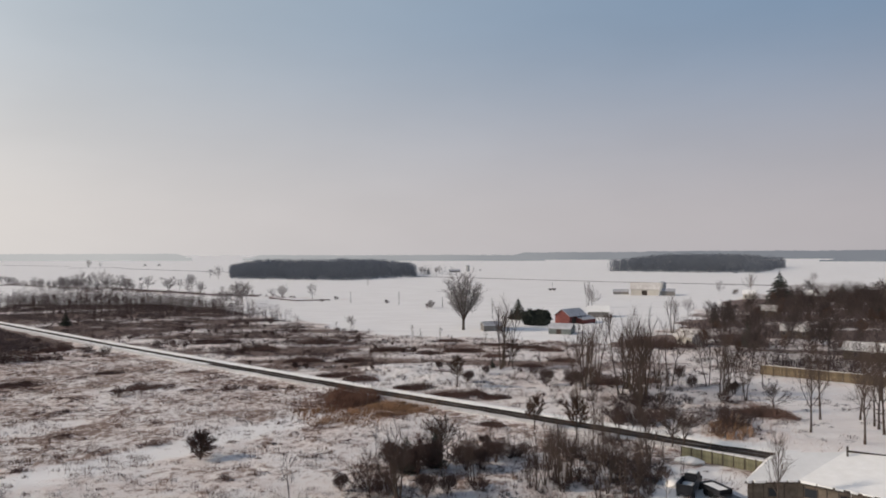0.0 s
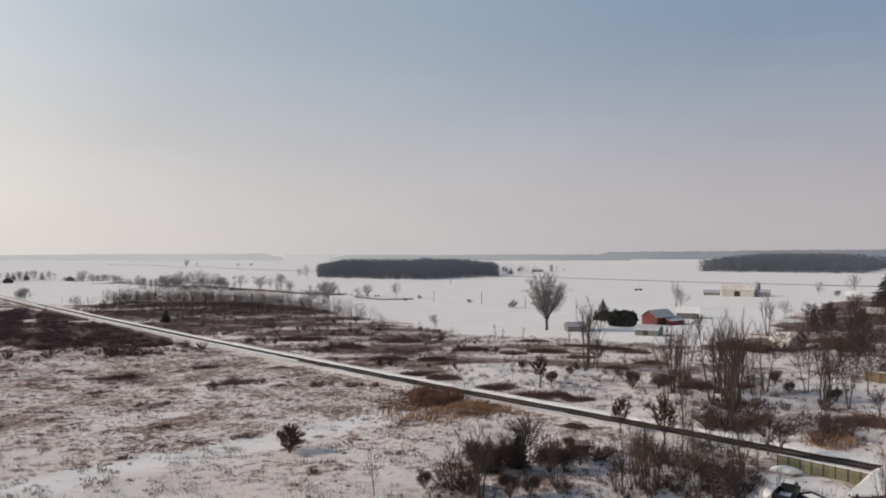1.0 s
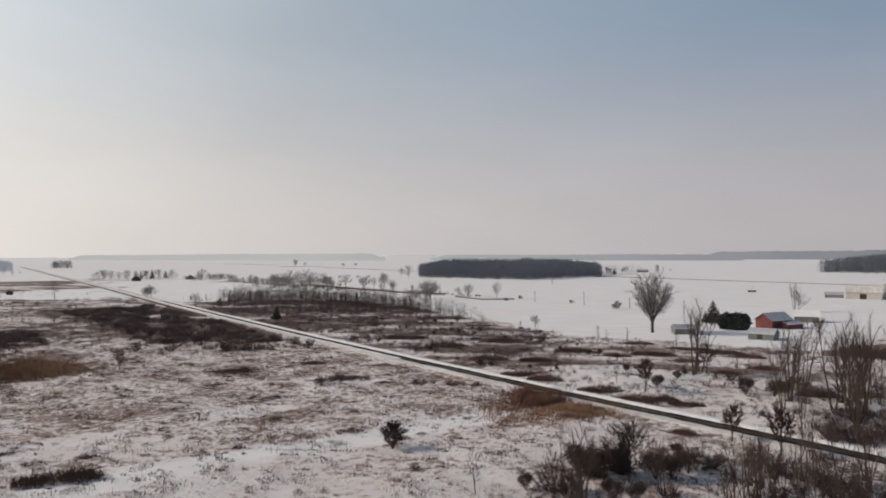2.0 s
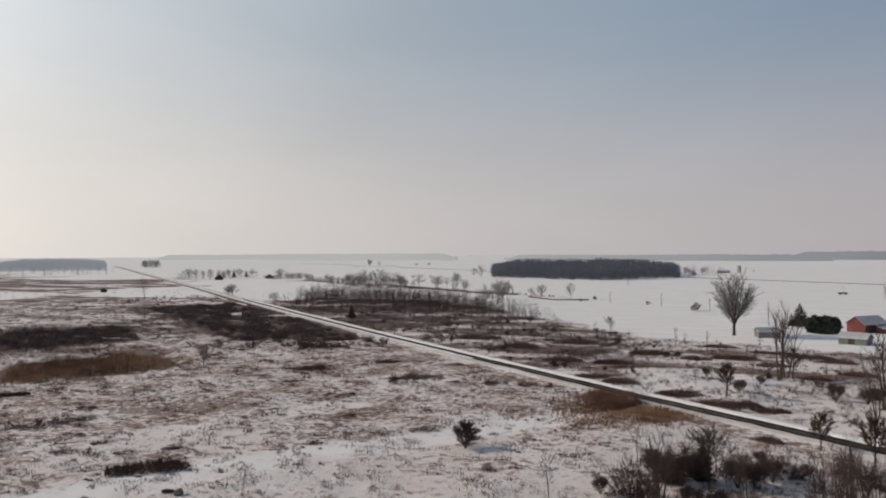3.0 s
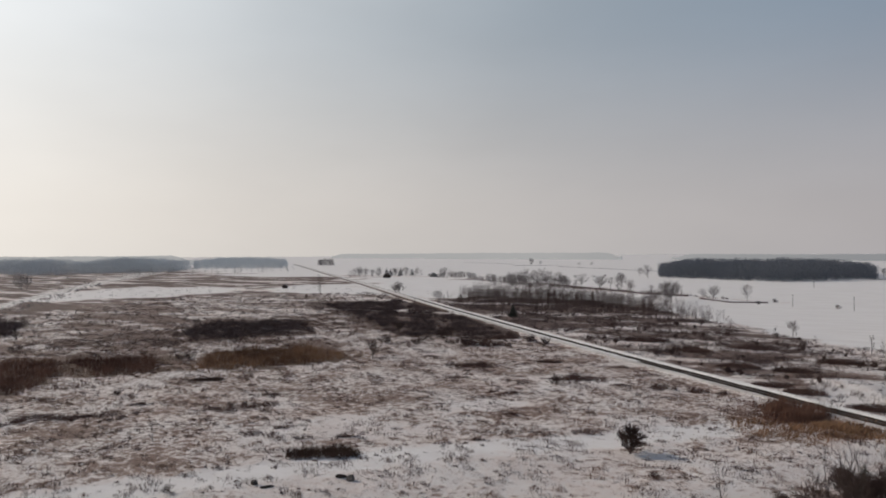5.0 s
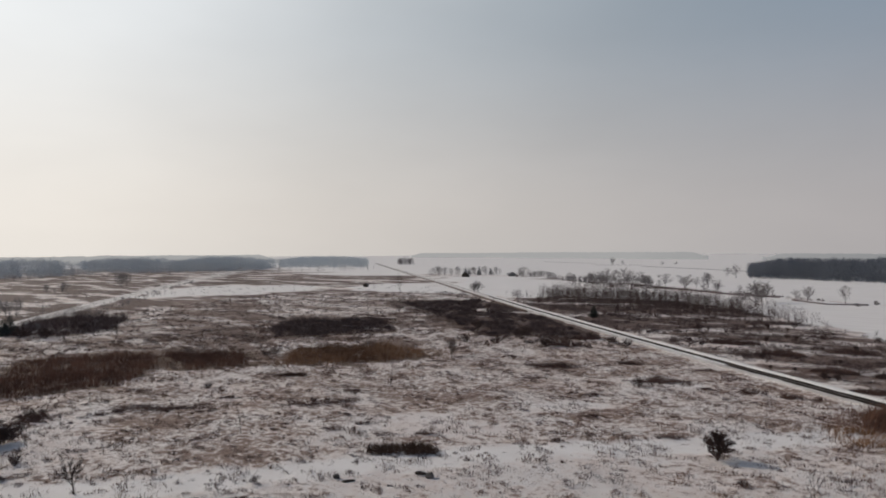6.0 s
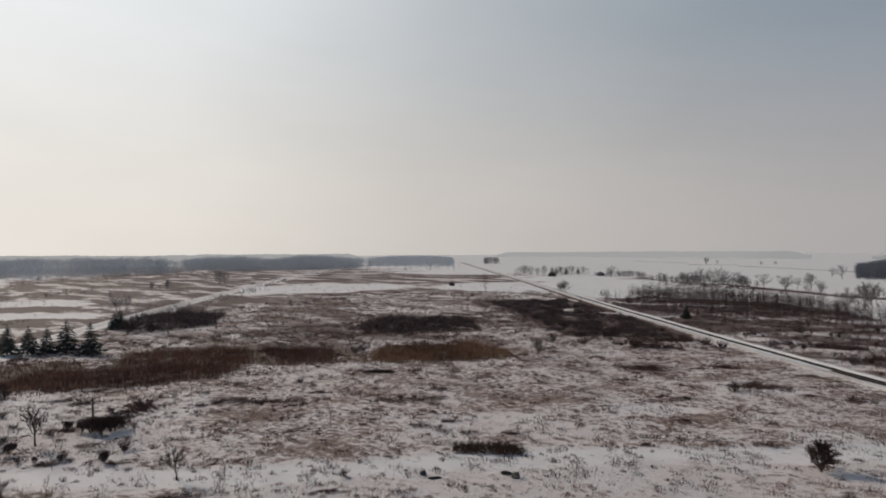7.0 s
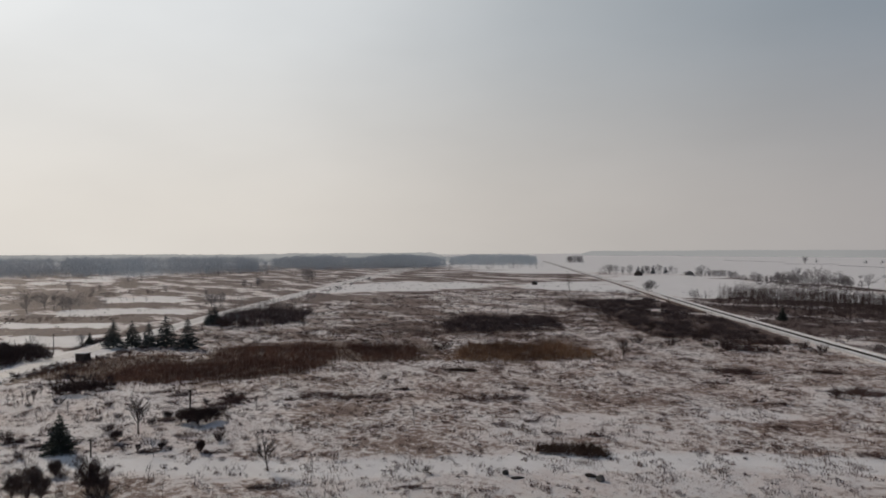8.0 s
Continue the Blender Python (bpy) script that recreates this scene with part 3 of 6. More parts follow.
def clump_tree(seed, stems=5, twig_w=0.0012):
    """Several slender stems from one stool, one metre high, with thin steep branches near their tops."""
    rng = random.Random(seed)
    wood, crown = Sticks(), Sticks()
    for s in range(stems):
        a = s * math.tau / stems + rng.uniform(-0.5, 0.5)
        out = rng.uniform(0.05, 0.3)
        tall = rng.uniform(0.72, 1.0)
        pts = shoot(Vector((math.cos(a) * 0.02, math.sin(a) * 0.02, -0.03)), Vector((math.cos(a) * out, math.sin(a) * out, 1)).normalized(), tall, 8, rng, 0.04, 0.02)
        r0 = rng.uniform(0.0085, 0.0135)
        wood.tube(pts, [r0 * (1.3 if i == 0 else 1.0) * (1 - 0.88 * i / 8) for i in range(9)], 5)
        for i in range(7):
            f = 0.4 + 0.57 * (i + rng.random()) / 7
            k = min(int(f * 8), 7)
            at = pts[k].lerp(pts[k + 1], f * 8 - k)
            way = fan((pts[k + 1] - pts[k]).normalized(), rng.uniform(0.3, 0.62), i * 2.4 + rng.uniform(-0.6, 0.6))
            size = 0.36 * (1.2 - 0.8 * f) * rng.uniform(0.7, 1.25)
            limb = shoot(at, way, size, 4, rng, 0.08, 0.14)
            wood.tube(limb, [r0 * 0.42 * (1 - 0.8 * j / 4) for j in range(5)], 3)
            for j in range(20):
                u = rng.uniform(0.15, 1.0)
                k2 = min(int(u * 4), 3)
                at2 = limb[k2].lerp(limb[k2 + 1], u * 4 - k2)
                way2 = fan((limb[k2 + 1] - limb[k2]).normalized(), rng.uniform(0.25, 0.8), rng.uniform(0, math.tau)) + Vector((0, 0, 0.2))
                crown.blade(at2, at2 + way2.normalized() * size * rng.uniform(0.3, 0.8), twig_w, rng)
    return wood, crown


def vase_tree(seed, limbs=24, twig_w=0.0011):
    """A great open-grown tree one metre high: a short bole, limbs that fan to a rounded crown."""
    rng = random.Random(seed)
    wood, crown = Sticks(), Sticks()
    fork = Vector((0, 0, 0.17))
    wood.tube([Vector((0, 0, -0.03)), Vector((0.003, 0, 0.06)), fork], [0.03, 0.021, 0.02], 8)
    for i in range(limbs):
        tilt, turn = 0.03 + 0.6 * ((i + 0.5) / limbs) ** 0.75, i * 2.4
        d = Vector((math.sin(tilt) * math.cos(turn), math.sin(tilt) * math.sin(turn), math.cos(tilt)))
        a = (d.x ** 2 + d.y ** 2) / 0.3 ** 2 + d.z ** 2 / 0.385 ** 2
        b = 2 * d.z * (0.17 - 0.61) / 0.385 ** 2
        reach = (-b + math.sqrt(max(0.0, b * b - 4 * a * ((0.17 - 0.61) ** 2 / 0.385 ** 2 - 1)))) / (2 * a) * rng.uniform(0.86, 1.0)
        wide = min(tilt * 1.3, 0.85)
        out = Vector((math.sin(wide) * math.cos(turn), math.sin(wide) * math.sin(turn), math.cos(wide)))
        limb = shoot(Vector((0, 0, rng.uniform(0.13, 0.22))), out, reach * 0.98, 7, rng, 0.02, 0.08 * wide)
        r = 0.0072
        wood.tube(limb, [r * (1 - 0.85 * j / 7) for j in range(8)], 4)
        for j in range(15):
            u = 0.22 + 0.77 * (j + rng.random()) / 15
            k = min(int(u * 7), 6)
            at = limb[k].lerp(limb[k + 1], u * 7 - k)
            way = fan((limb[k + 1] - limb[k]).normalized(), rng.uniform(0.35, 1.0), rng.uniform(0, math.tau))
            br = shoot(at, way, rng.uniform(0.07, 0.19), 3, rng, 0.14, 0.02)
            wood.tube(br, [0.0019, 0.0014, 0.001, 0.0005], 3)
            for t in range(34):
                v = rng.random()
                k3 = min(int(v * 3), 2)
                at3 = br[k3].lerp(br[k3 + 1], v * 3 - k3)
                way3 = fan((br[k3 + 1] - br[k3]).normalized(), rng.uniform(0.2, 1.1), rng.uniform(0, math.tau)) + Vector((0, 0, 0.05))
                crown.blade(at3, at3 + way3.normalized() * rng.uniform(0.03, 0.1), twig_w, rng)
    return wood, crown


def bush_mesh(seed, stems, twigs, wide, w=0.012, low=0.0):
    """A leafless shrub one metre high: forking stems and a rounded mass of twigs."""
    rng = random.Random(seed)
    sticks = Sticks()
    mid = Vector((0, 0, 0.5 + low / 2))
    tall = 0.5 - low / 2
    lumps = [Vector((rng.gauss(0, 0.3) * wide, rng.gauss(0, 0.3) * wide, rng.uniform(-0.2, 0.25))) for _ in range(5)]
    for i in range(stems):
        d = Vector((rng.gauss(0, 1), rng.gauss(0, 1), rng.gauss(0.25, 0.8))).normalized() * rng.uniform(0.5, 1.0)
        bulge = 1 + 0.25 * math.sin(3 * math.atan2(d.y, d.x) + seed)
        tip = mid + Vector((d.x * wide * 0.62 * bulge, d.y * wide * 0.62 * bulge, d.z * tall)) + lumps[i % 5] * 0.3
        root = Vector((rng.gauss(0, 0.06) * wide, rng.gauss(0, 0.06) * wide, -0.06))
        bend = root.lerp(tip, 0.5) + Vector((0, 0, -0.04)) + Vector((rng.gauss(0, 0.04), rng.gauss(0, 0.04), 0))
        sticks.tube([root, bend, tip], [w * 0.7, w * 0.5, w * 0.2], 3)
        for t in range(twigs):
            at = bend.lerp(tip, rng.uniform(0.0, 1.0))
            way = ((tip - root).normalized() + Vector((rng.gauss(0, 0.7), rng.gauss(0, 0.7), rng.gauss(0.1, 0.6)))).normalized()
            sticks.blade(at, at + way * rng.uniform(0.08, 0.26), w * 0.75, rng)
    return sticks


def mat_mesh(seed, count=2600, spiky=False, ragged=False):
    """A low ragged mass of fine twigs, about one metre in radius and one high: several domes run together."""
    rng = random.Random(seed)
    sticks = Sticks()
    domes = []
    for i in range(7):
        x = rng.uniform(-0.75, 0.75)
        k = 1 - 0.5 * x * x
        domes.append((x, rng.uniform(-0.35, 0.35) * k, rng.uniform(0.34, 0.6) * k, rng.uniform(0.6, 1.0) * (1 - 0.5 * abs(x))))
    total = sum(d[2] ** 2 for d in domes)
    for x, y, r, h in domes:
        for i in range(int(count * r * r / total)):
            a, u = rng.uniform(0, math.tau), math.sqrt(rng.random())
            if ragged:
                u *= 1.35
                if noise.noise(Vector((x * 3 + math.cos(a) * u * 1.6, y * 3 + math.sin(a) * u * 1.6, seed))) + rng.gauss(0, 0.16) < 0.7 * u - 0.42:
                    continue
            elif rng.random() < 0.14:
                u *= rng.uniform(1.0, 1.7)
            z = h * math.sqrt(max(0.0, 1 - u * u)) * rng.uniform(0.0, 0.85) * (rng.uniform(0.4, 1.0) if ragged else 1.0)
            p = Vector((x + math.cos(a) * r * u, y + math.sin(a) * r * u, z - 0.05))
            if spiky:
                q = p + Vector((rng.gauss(0, 0.04), rng.gauss(0, 0.04), rng.uniform(0.12, 0.4)))
            else:
                q = p + Vector((math.cos(a) * u * 0.08 + rng.gauss(0, 0.05), math.sin(a) * u * 0.08 + rng.gauss(0, 0.05), rng.uniform(0.06, 0.22)))
            sticks.blade(p, q, rng.uniform(0.005, 0.013), rng)
    return sticks


def globe_mesh(seed, count=3400):
    """A round dense bush one metre high: a few stems, and short twigs all through a lumpy globe."""
    rng = random.Random(seed)
    sticks = Sticks()
    lumps = [(Vector((0, 0, 0.5)), 0.4)]
    for i in range(7):
        a, up = rng.uniform(0, math.tau), rng.uniform(-0.15, 0.3)
        lumps.append((Vector((math.cos(a) * 0.26, math.sin(a) * 0.26, 0.5 + up)), rng.uniform(0.16, 0.27)))
    for c, r in lumps[1:]:
        sticks.tube([Vector((0, 0, -0.05)), Vector((c.x * 0.4, c.y * 0.4, 0.25)), c], [0.02, 0.014, 0.006], 4)
    total = sum(r ** 2 for _, r in lumps)
    for c, r in lumps:
        for i in range(int(count * r * r / total)):
            d = Vector((rng.gauss(0, 1), rng.gauss(0, 1), rng.gauss(0, 1))).normalized()
            p = c + d * r * rng.uniform(0.35, 0.95)
            way = (d + Vector((rng.gauss(0, 0.5), rng.gauss(0, 0.5), rng.gauss(0.35, 0.5)))).normalized()
            sticks.blade(p, p + way * rng.uniform(0.06, 0.17), rng.uniform(0.003, 0.008), rng)
    return sticks


def spruce_mesh(seed, wide, tiers=17, low=0.06):
    """A conifer one metre high: whorls of drooping boughs, each a spray of needle blades."""
    rng = random.Random(seed)
    wood, needles = Sticks(), Sticks()
    wood.tube([Vector((0, 0, -0.03)), Vector((0, 0, 0.5)), Vector((0.004, 0, 0.97))], [0.022, 0.013, 0.002], 6)
    for t in range(tiers):
        f = t / (tiers - 1)
        z = low + (0.97 - low) * f + rng.uniform(-0.012, 0.012)
        reach = wide * (1 - f) ** 0.85 + 0.015
        count = int(15 - 8 * f)
        for k in range(count):
            a = math.tau * (k + rng.uniform(-0.3, 0.3)) / count + t
            r = reach * rng.uniform(0.6, 1.2)
            root = Vector((0, 0, z + rng.uniform(-0.022, 0.022)))
            tip = Vector((math.cos(a) * r, math.sin(a) * r, z - r * rng.uniform(0.12, 0.38)))
            for j in range(9):
                u = 0.12 + 0.88 * j / 8
                at = root.lerp(tip, u)
                side = Vector((-math.sin(a), math.cos(a), 0)) * rng.uniform(-1, 1) * r * 0.34
                end = at + side + Vector((math.cos(a), math.sin(a), rng.uniform(-0.5, 0.45))) * r * 0.22
                needles.blade(at, end, 0.013 + 0.01 * (1 - f), rng)
    return wood, needles


STOCK = {}


def stock(kind, name, label, category, parts, group):
    proto = thing(name, label, category, group=group)
    for part_name, sticks, material in parts:
        part(part_name, sticks.mesh(part_name, material), material, proto)
    STOCK.setdefault(kind, []).append(proto)
    proto["used"] = 0


def tree_stock(kind, name, label, parts, group="trees"):
    stock(kind, name, label, "tree", parts, group)


for k in range(4):
    w_, c_ = bare_tree(10 + k, 0.3, 15, 0.33, 0.55, 6, 8, 0.0125, 0.17, 0.0013)
    tree_stock("tall", "bare_tree", "tall slender leafless tree with grey bark standing in snow", [("trunk", w_, BARK), ("crown", c_, TWIG)], "tall bare trees")
for k in range(4):
    w_, c_ = clump_tree(230 + k, 2 + k % 3)
    tree_stock("clump", "bare_tree", "slender many-stemmed leafless tree rising from snowy brush", [("trunk", w_, BARK), ("crown", c_, TWIG)], "many-stemmed trees")
for k in range(4):
    w_, c_ = bare_tree(30 + k, 0.22, 14, 0.44, 0.85, 8, 12, 0.021, 0.1, 0.003, 0.72)
    tree_stock("round", "bare_tree", "leafless spreading tree with a rounded crown in snow", [("trunk", w_, BARK), ("crown", c_, TWIG)], "rounded bare trees")
w_, c_ = vase_tree(57, 27, 0.0011)
tree_stock("vase", "bare_tree", "large vase-shaped leafless tree with many upright limbs", [("trunk", w_, BARK), ("crown", c_, FARTWIG)], "vase-shaped trees")
for k in range(3):
    w_, c_ = bare_tree(60 + k, 0.15, 9, 0.38, 0.6, 4, 5, 0.011, 0.16, 0.004, 0.85)
    stock("sap", "sapling", "thin leafless sapling rising from snowy grass", "tree", [("trunk", w_, BARK), ("crown", c_, TWIG)], "saplings")
for k in range(2):
    w_, c_ = bare_tree(70 + k, 0.2, 16, 0.36, 0.7, 9, 26, 0.018, 0.12, 0.0036, 0.8)
    tree_stock("brownt", "brown_tree", "small tree still holding dry russet leaves", [("trunk", w_, DARKWOOD), ("crown", c_, RUSSET)], "russet trees")
for k in range(3):
    w_, c_ = bare_tree(190 + k, 0.18, 16, 0.46, 0.8, 7, 16, 0.018, 0.1, 0.0024, 0.74)
    tree_stock("dense", "bare_tree", "dark densely twigged leafless tree among village houses", [("trunk", w_, DARKWOOD), ("crown", c_, DARKBRUSH)], "village trees")
for k in range(4):
    stock("shrub", "shrub", "dark leafless shrub in the snow", "shrub", [("crown", bush_mesh(80 + k, 46, 38, 1.15, 0.0068), BRUSH)], "dark shrubs")
for k in range(3):
    w_, c_ = bare_tree(90 + k, 0.05, 26, 0.44, 0.95, 9, 26, 0.026, 0.05, 0.006, 0.7)
    stock("ball", "bush", "dense rounded dark leafless bush in the snow", "bush", [("trunk", w_, DARKWOOD), ("crown", c_, BRUSH)], "rounded bushes")
for k in range(8):
    stock("weeds", "weed_patch", "ragged patch of brown weeds and low twigs in snow", "weeds", [("stalk_mass", mat_mesh(250 + k, 4600, False, True), MATTWIG)], "weed patches")
for k in range(4):
    stock("globe", "bush", "dense round dark bush standing clear in snow", "bush", [("crown", globe_mesh(240 + k), BRUSH)], "round bushes")
for k in range(7):
    stock("mat", "low_shrub", "low spreading patch of dark leafless shrubs in snow", "shrub", [("crown", mat_mesh(130 + k, 4200), MATTWIG)], "low shrub patches")
for k in range(2):
    stock("sedge", "tall_grass_patch", "dense dark patch of tall dead grass in snow", "grass", [("stalk_mass", mat_mesh(140 + k, 2600, True), RUSSET)], "tall grass patches")
for k in range(3):
    w_, c_ = spruce_mesh(100 + k, 0.3)
    tree_stock("spruce", "spruce", "dark green conical spruce tree", [("trunk", w_, DARKWOOD), ("crown", c_, NEEDLE)], "spruces")
for k in range(3):
    w_, c_ = spruce_mesh(180 + k, 0.4, 21)
    tree_stock("broad", "spruce", "broad dark evergreen standing in snow", [("trunk", w_, DARKWOOD), ("crown", c_, NEEDLE)], "broad evergreens")
for k in range(3):
    w_, c_ = spruce_mesh(260 + k, 0.37, 15, 0.1)
    tree_stock("sidespruce", "spruce", "dull broad evergreen beside the snowy side road", [("trunk", w_, DARKWOOD), ("crown", c_, HAZENEEDLE)], "side road evergreens")
for k in range(2):
    w_, c_ = spruce_mesh(110 + k, 0.36, 21, 0.02)
    tree_stock("cedar", "cedar", "dark bushy evergreen cedar", [("trunk", w_, DARKWOOD), ("crown", c_, NEEDLE)], "cedars")
for k in range(3):
    w_, c_ = bare_tree(150 + k, 0.12, 14, 0.46, 0.8, 6, 12, 0.014, 0.1, 0.0028, 0.8, 1 + k % 2)
    tree_stock("farround", "bare_tree", "leafless tree painted haze-pale in a far snowy field", [("trunk", w_, FARTWIG), ("crown", c_, FARTWIG)], "far field trees")
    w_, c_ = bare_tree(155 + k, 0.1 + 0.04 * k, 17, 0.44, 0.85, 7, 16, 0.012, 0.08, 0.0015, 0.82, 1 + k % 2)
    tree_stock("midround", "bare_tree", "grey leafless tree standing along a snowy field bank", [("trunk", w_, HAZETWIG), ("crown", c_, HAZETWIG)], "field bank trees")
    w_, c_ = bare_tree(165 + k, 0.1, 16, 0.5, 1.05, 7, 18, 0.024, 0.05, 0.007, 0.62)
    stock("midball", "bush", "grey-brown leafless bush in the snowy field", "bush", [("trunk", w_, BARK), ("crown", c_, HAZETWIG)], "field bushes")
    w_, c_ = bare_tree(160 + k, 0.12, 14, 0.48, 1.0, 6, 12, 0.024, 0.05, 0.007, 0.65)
    stock("farball", "bush", "bush painted haze-pale in a far snowy field", "bush", [("crown", c_, FARTWIG)], "far field bushes")
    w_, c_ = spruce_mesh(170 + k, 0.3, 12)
    tree_stock("farspruce", "spruce", "far conical spruce painted haze-pale", [("trunk", w_, FARTWIG), ("crown", c_, FARNEEDLE)], "far spruces")


def plant(kind, x, y, high, wide=1.0, deep=None):
    """Sets one plant of a kind on the ground."""
    protos = STOCK[kind]
    rng = random.Random(int(x * 13 + y * 7 + high * 31))
    proto = protos[rng.randrange(len(protos))]
    m = Matrix.LocRotScale((x, y, gz(x, y)), Euler((0, 0, rng.uniform(0, math.tau))), (high * wide, high * wide, high)) if deep is None else Matrix.LocRotScale((x, y, gz(x, y)), Euler((0, 0, math.atan2(-x, y))), (wide, deep, high))
    if kind in ("midround", "farround"):
        spread_ = rng.uniform(0.9, 1.35)
        m = m @ Matrix.Diagonal((spread_, spread_, 1.0, 1.0))
    if not proto["used"]:
        proto["used"] = 1
        proto.matrix_world = m
        return proto
    keep = proto.matrix_basis.copy()
    proto.matrix_basis = Matrix()
    made = copy_thing(proto, m)
    proto.matrix_basis = keep
    return made


def post(x, y, high):
    t = thing("fence_post", "short dark wooden post in the snow", "post", x, y, gz(x, y), group="posts")
    part("shaft", drum(0.18, 0.14, -0.3, high), DARKWOOD, t)


def pole(x, y, high):
    t = thing("utility_pole", "slender weathered wooden pole standing in snow", "pole", x, y, gz(x, y), 40, group="poles")
    part("shaft", drum(0.14, 0.1, -0.4, high), DARKWOOD, t)
    part("crossarm", box(-0.5, 0.5, -0.06, 0.06, high - 0.35, high - 0.22, 0.01), DARKWOOD, t)


# the plants that stand singly
plant("globe", -99.5, 10.2, 4.9, 0.8)
plant("globe", -98.0, 11.5, 3.4, 0.8)
plant("globe", -107.7, 14.4, 2.1, 0.8)
plant("globe", -97.7, 16.6, 4.7, 0.8)
plant("globe", -95.4, 17.5, 3.6, 0.8)
plant("globe", -101.6, 8.8, 3.1, 0.8)
plant("globe", -131.5, 35.7, 1.6)
plant("globe", -128.4, 38.3, 2.5)
plant("globe", -124.2, 38.4, 3.3)
plant("globe", -124.5, 40.7, 2.9)
plant("globe", -107.1, 33.6, 1.9, 0.75)
plant("globe", -12.9, 88.6, 2.4)
plant("globe", -6.8, 95.7, 4.3)
plant("globe", -3.5, 94.3, 4.7)
plant("cedar", -5.0, 95.5, 4.9)
plant("cedar", -1.3, 97.9, 4.9)
plant("globe", -1.6, 96.6, 4.2)
plant("globe", -2.1, 86.2, 3.2)
plant("globe", 0.4, 87.0, 2.8)
plant("globe", 3.0, 96.0, 4.5)
plant("globe", 5.0, 96.6, 3.6)
plant("globe", 7.3, 99.7, 3.8)
plant("globe", 6.3, 108.9, 2.0)
plant("shrub", -9.2, 88.3, 4.4)
plant("shrub", -7.0, 87.0, 3.6)
plant("round", -0.7, 101.3, 7.6)
plant("clump", 0.8, 102.2, 6.6)
plant("clump", -5.5, 86.0, 9.8)
plant("clump", 3.6, 90.0, 7.2)
plant("shrub", 4.0, 88.5, 2.6)
plant("mat", -6.1, 154.3, 2.5, 4.6, 2.6)
plant("mat", 2.3, 147.0, 2.5, 4.8, 2.6)
plant("mat", 6.4, 147.6, 1.8, 2.6, 1.6)
plant("mat", -19.1, 164.6, 2.2, 4.8, 2.4)
plant("mat", 10.2, 144.6, 1.9, 3.4, 1.9)
plant("globe", -1.2, 180.4, 2.2)
plant("mat", 14.7, 198.6, 1.9, 3.8, 2.0)
plant("mat", 3.4, 210.2, 2.0, 3.6, 2.0)
plant("globe", 22.9, 157.7, 3.8)
plant("globe", 28.1, 155.8, 4.1)
plant("globe", 30.4, 157.5, 3.6)
plant("mat", 35.9, 157.4, 3.0, 4.4, 2.6)
plant("mat", 45.8, 159.4, 2.6, 3.0, 2.0)
plant("globe", 60.6, 147.3, 2.6)
plant("globe", 54.2, 154.6, 2.5)
plant("globe", 55.0, 165.1, 3.2)
plant("mat", 57.9, 127.4, 3.0, 6.0, 3.0)
plant("vase", 7.6, 267.9, 22.4)
plant("clump", 14.5, 177.7, 19.1)
plant("clump", 16.3, 182.0, 16.8)
plant("tall", 15.2, 179.6, 15.5)
plant("round", 17.6, 181.0, 9.0)
plant("clump", 33.5, 167.0, 13.9)
plant("clump", 34.0, 164.1, 13.1)
plant("clump", 37.2, 171.5, 14.4)
plant("clump", 39.2, 152.0, 14.9)
plant("clump", 39.6, 149.0, 16.7)
plant("clump", 42.5, 154.4, 16.7)
plant("clump", 37.9, 139.6, 14.5)
plant("clump", 44.0, 151.9, 11.6)
plant("clump", 45.8, 151.9, 12.5)
plant("clump", 49.8, 155.6, 13.9)
plant("clump", 56.7, 144.6, 12.9)
plant("clump", 58.2, 145.7, 12.1)
plant("clump", 60.1, 146.2, 10.1)
plant("clump", 59.8, 140.2, 9.8)
plant("tall", 69.6, 154.5, 10.5)
plant("round", 60.7, 130.4, 6.8)
plant("tall", 60.2, 116.2, 16.0)
plant("tall", 66.5, 125.1, 15.2)
plant("tall", 73.4, 124.9, 14.1)
plant("tall", 64.6, 108.7, 14.9)
plant("tall", 72.8, 119.7, 14.8)
plant("tall", 72.4, 117.9, 16.0)
plant("tall", 71.1, 114.3, 16.9)
plant("tall", 37.2, 79.0, 10.4)
plant("round", 34.7, 107.6, 7.5)
plant("round", 35.6, 105.1, 7.1)
plant("sap", -18.7, 85.7, 6.6)
plant("sap", -9.0, 86.4, 7.2)
plant("round", -5.8, 84.8, 8.5)
plant("round", -0.5, 101.4, 7.4)
plant("brownt", 15.3, 119.5, 6.7)
plant("brownt", 21.2, 112.9, 8.5)
plant("tall", 27.6, 130.1, 9.5)
plant("clump", 14.0, 92.5, 7.8)
plant("clump", 14.6, 91.1, 7.6)
plant("clump", 12.8, 90.3, 6.7)
plant("clump", 16.4, 92.4, 6.9)
plant("clump", 18.7, 85.7, 8.5)
plant("clump", 22.2, 90.6, 6.9)
plant("round", 23.8, 86.4, 6.4)
plant("clump", 28.4, 98.3, 6.9)
plant("sap", 5.2, 109.9, 3.0)
plant("sap", 9.9, 108.5, 3.6)
plant("sap", 12.2, 105.5, 3.4)
plant("shrub", 9.7, 102.0, 3.0)
plant("shrub", 11.1, 103.7, 2.5)
plant("shrub", 37.3, 135.5, 3.0)
plant("shrub", 35.8, 123.1, 3.2)
plant("shrub", 31.2, 124.4, 3.0)
plant("shrub", 38.1, 124.3, 2.5)
plant("shrub", 33.4, 123.1, 3.2)
plant("shrub", 47.6, 118.2, 4.2)
plant("shrub", 44.8, 114.7, 3.2)
plant("ball", -35.3, 102.8, 5.3)
plant("shrub", -28.7, 92.9, 1.2)
plant("brownt", 2.9, 155.2, 7.9)
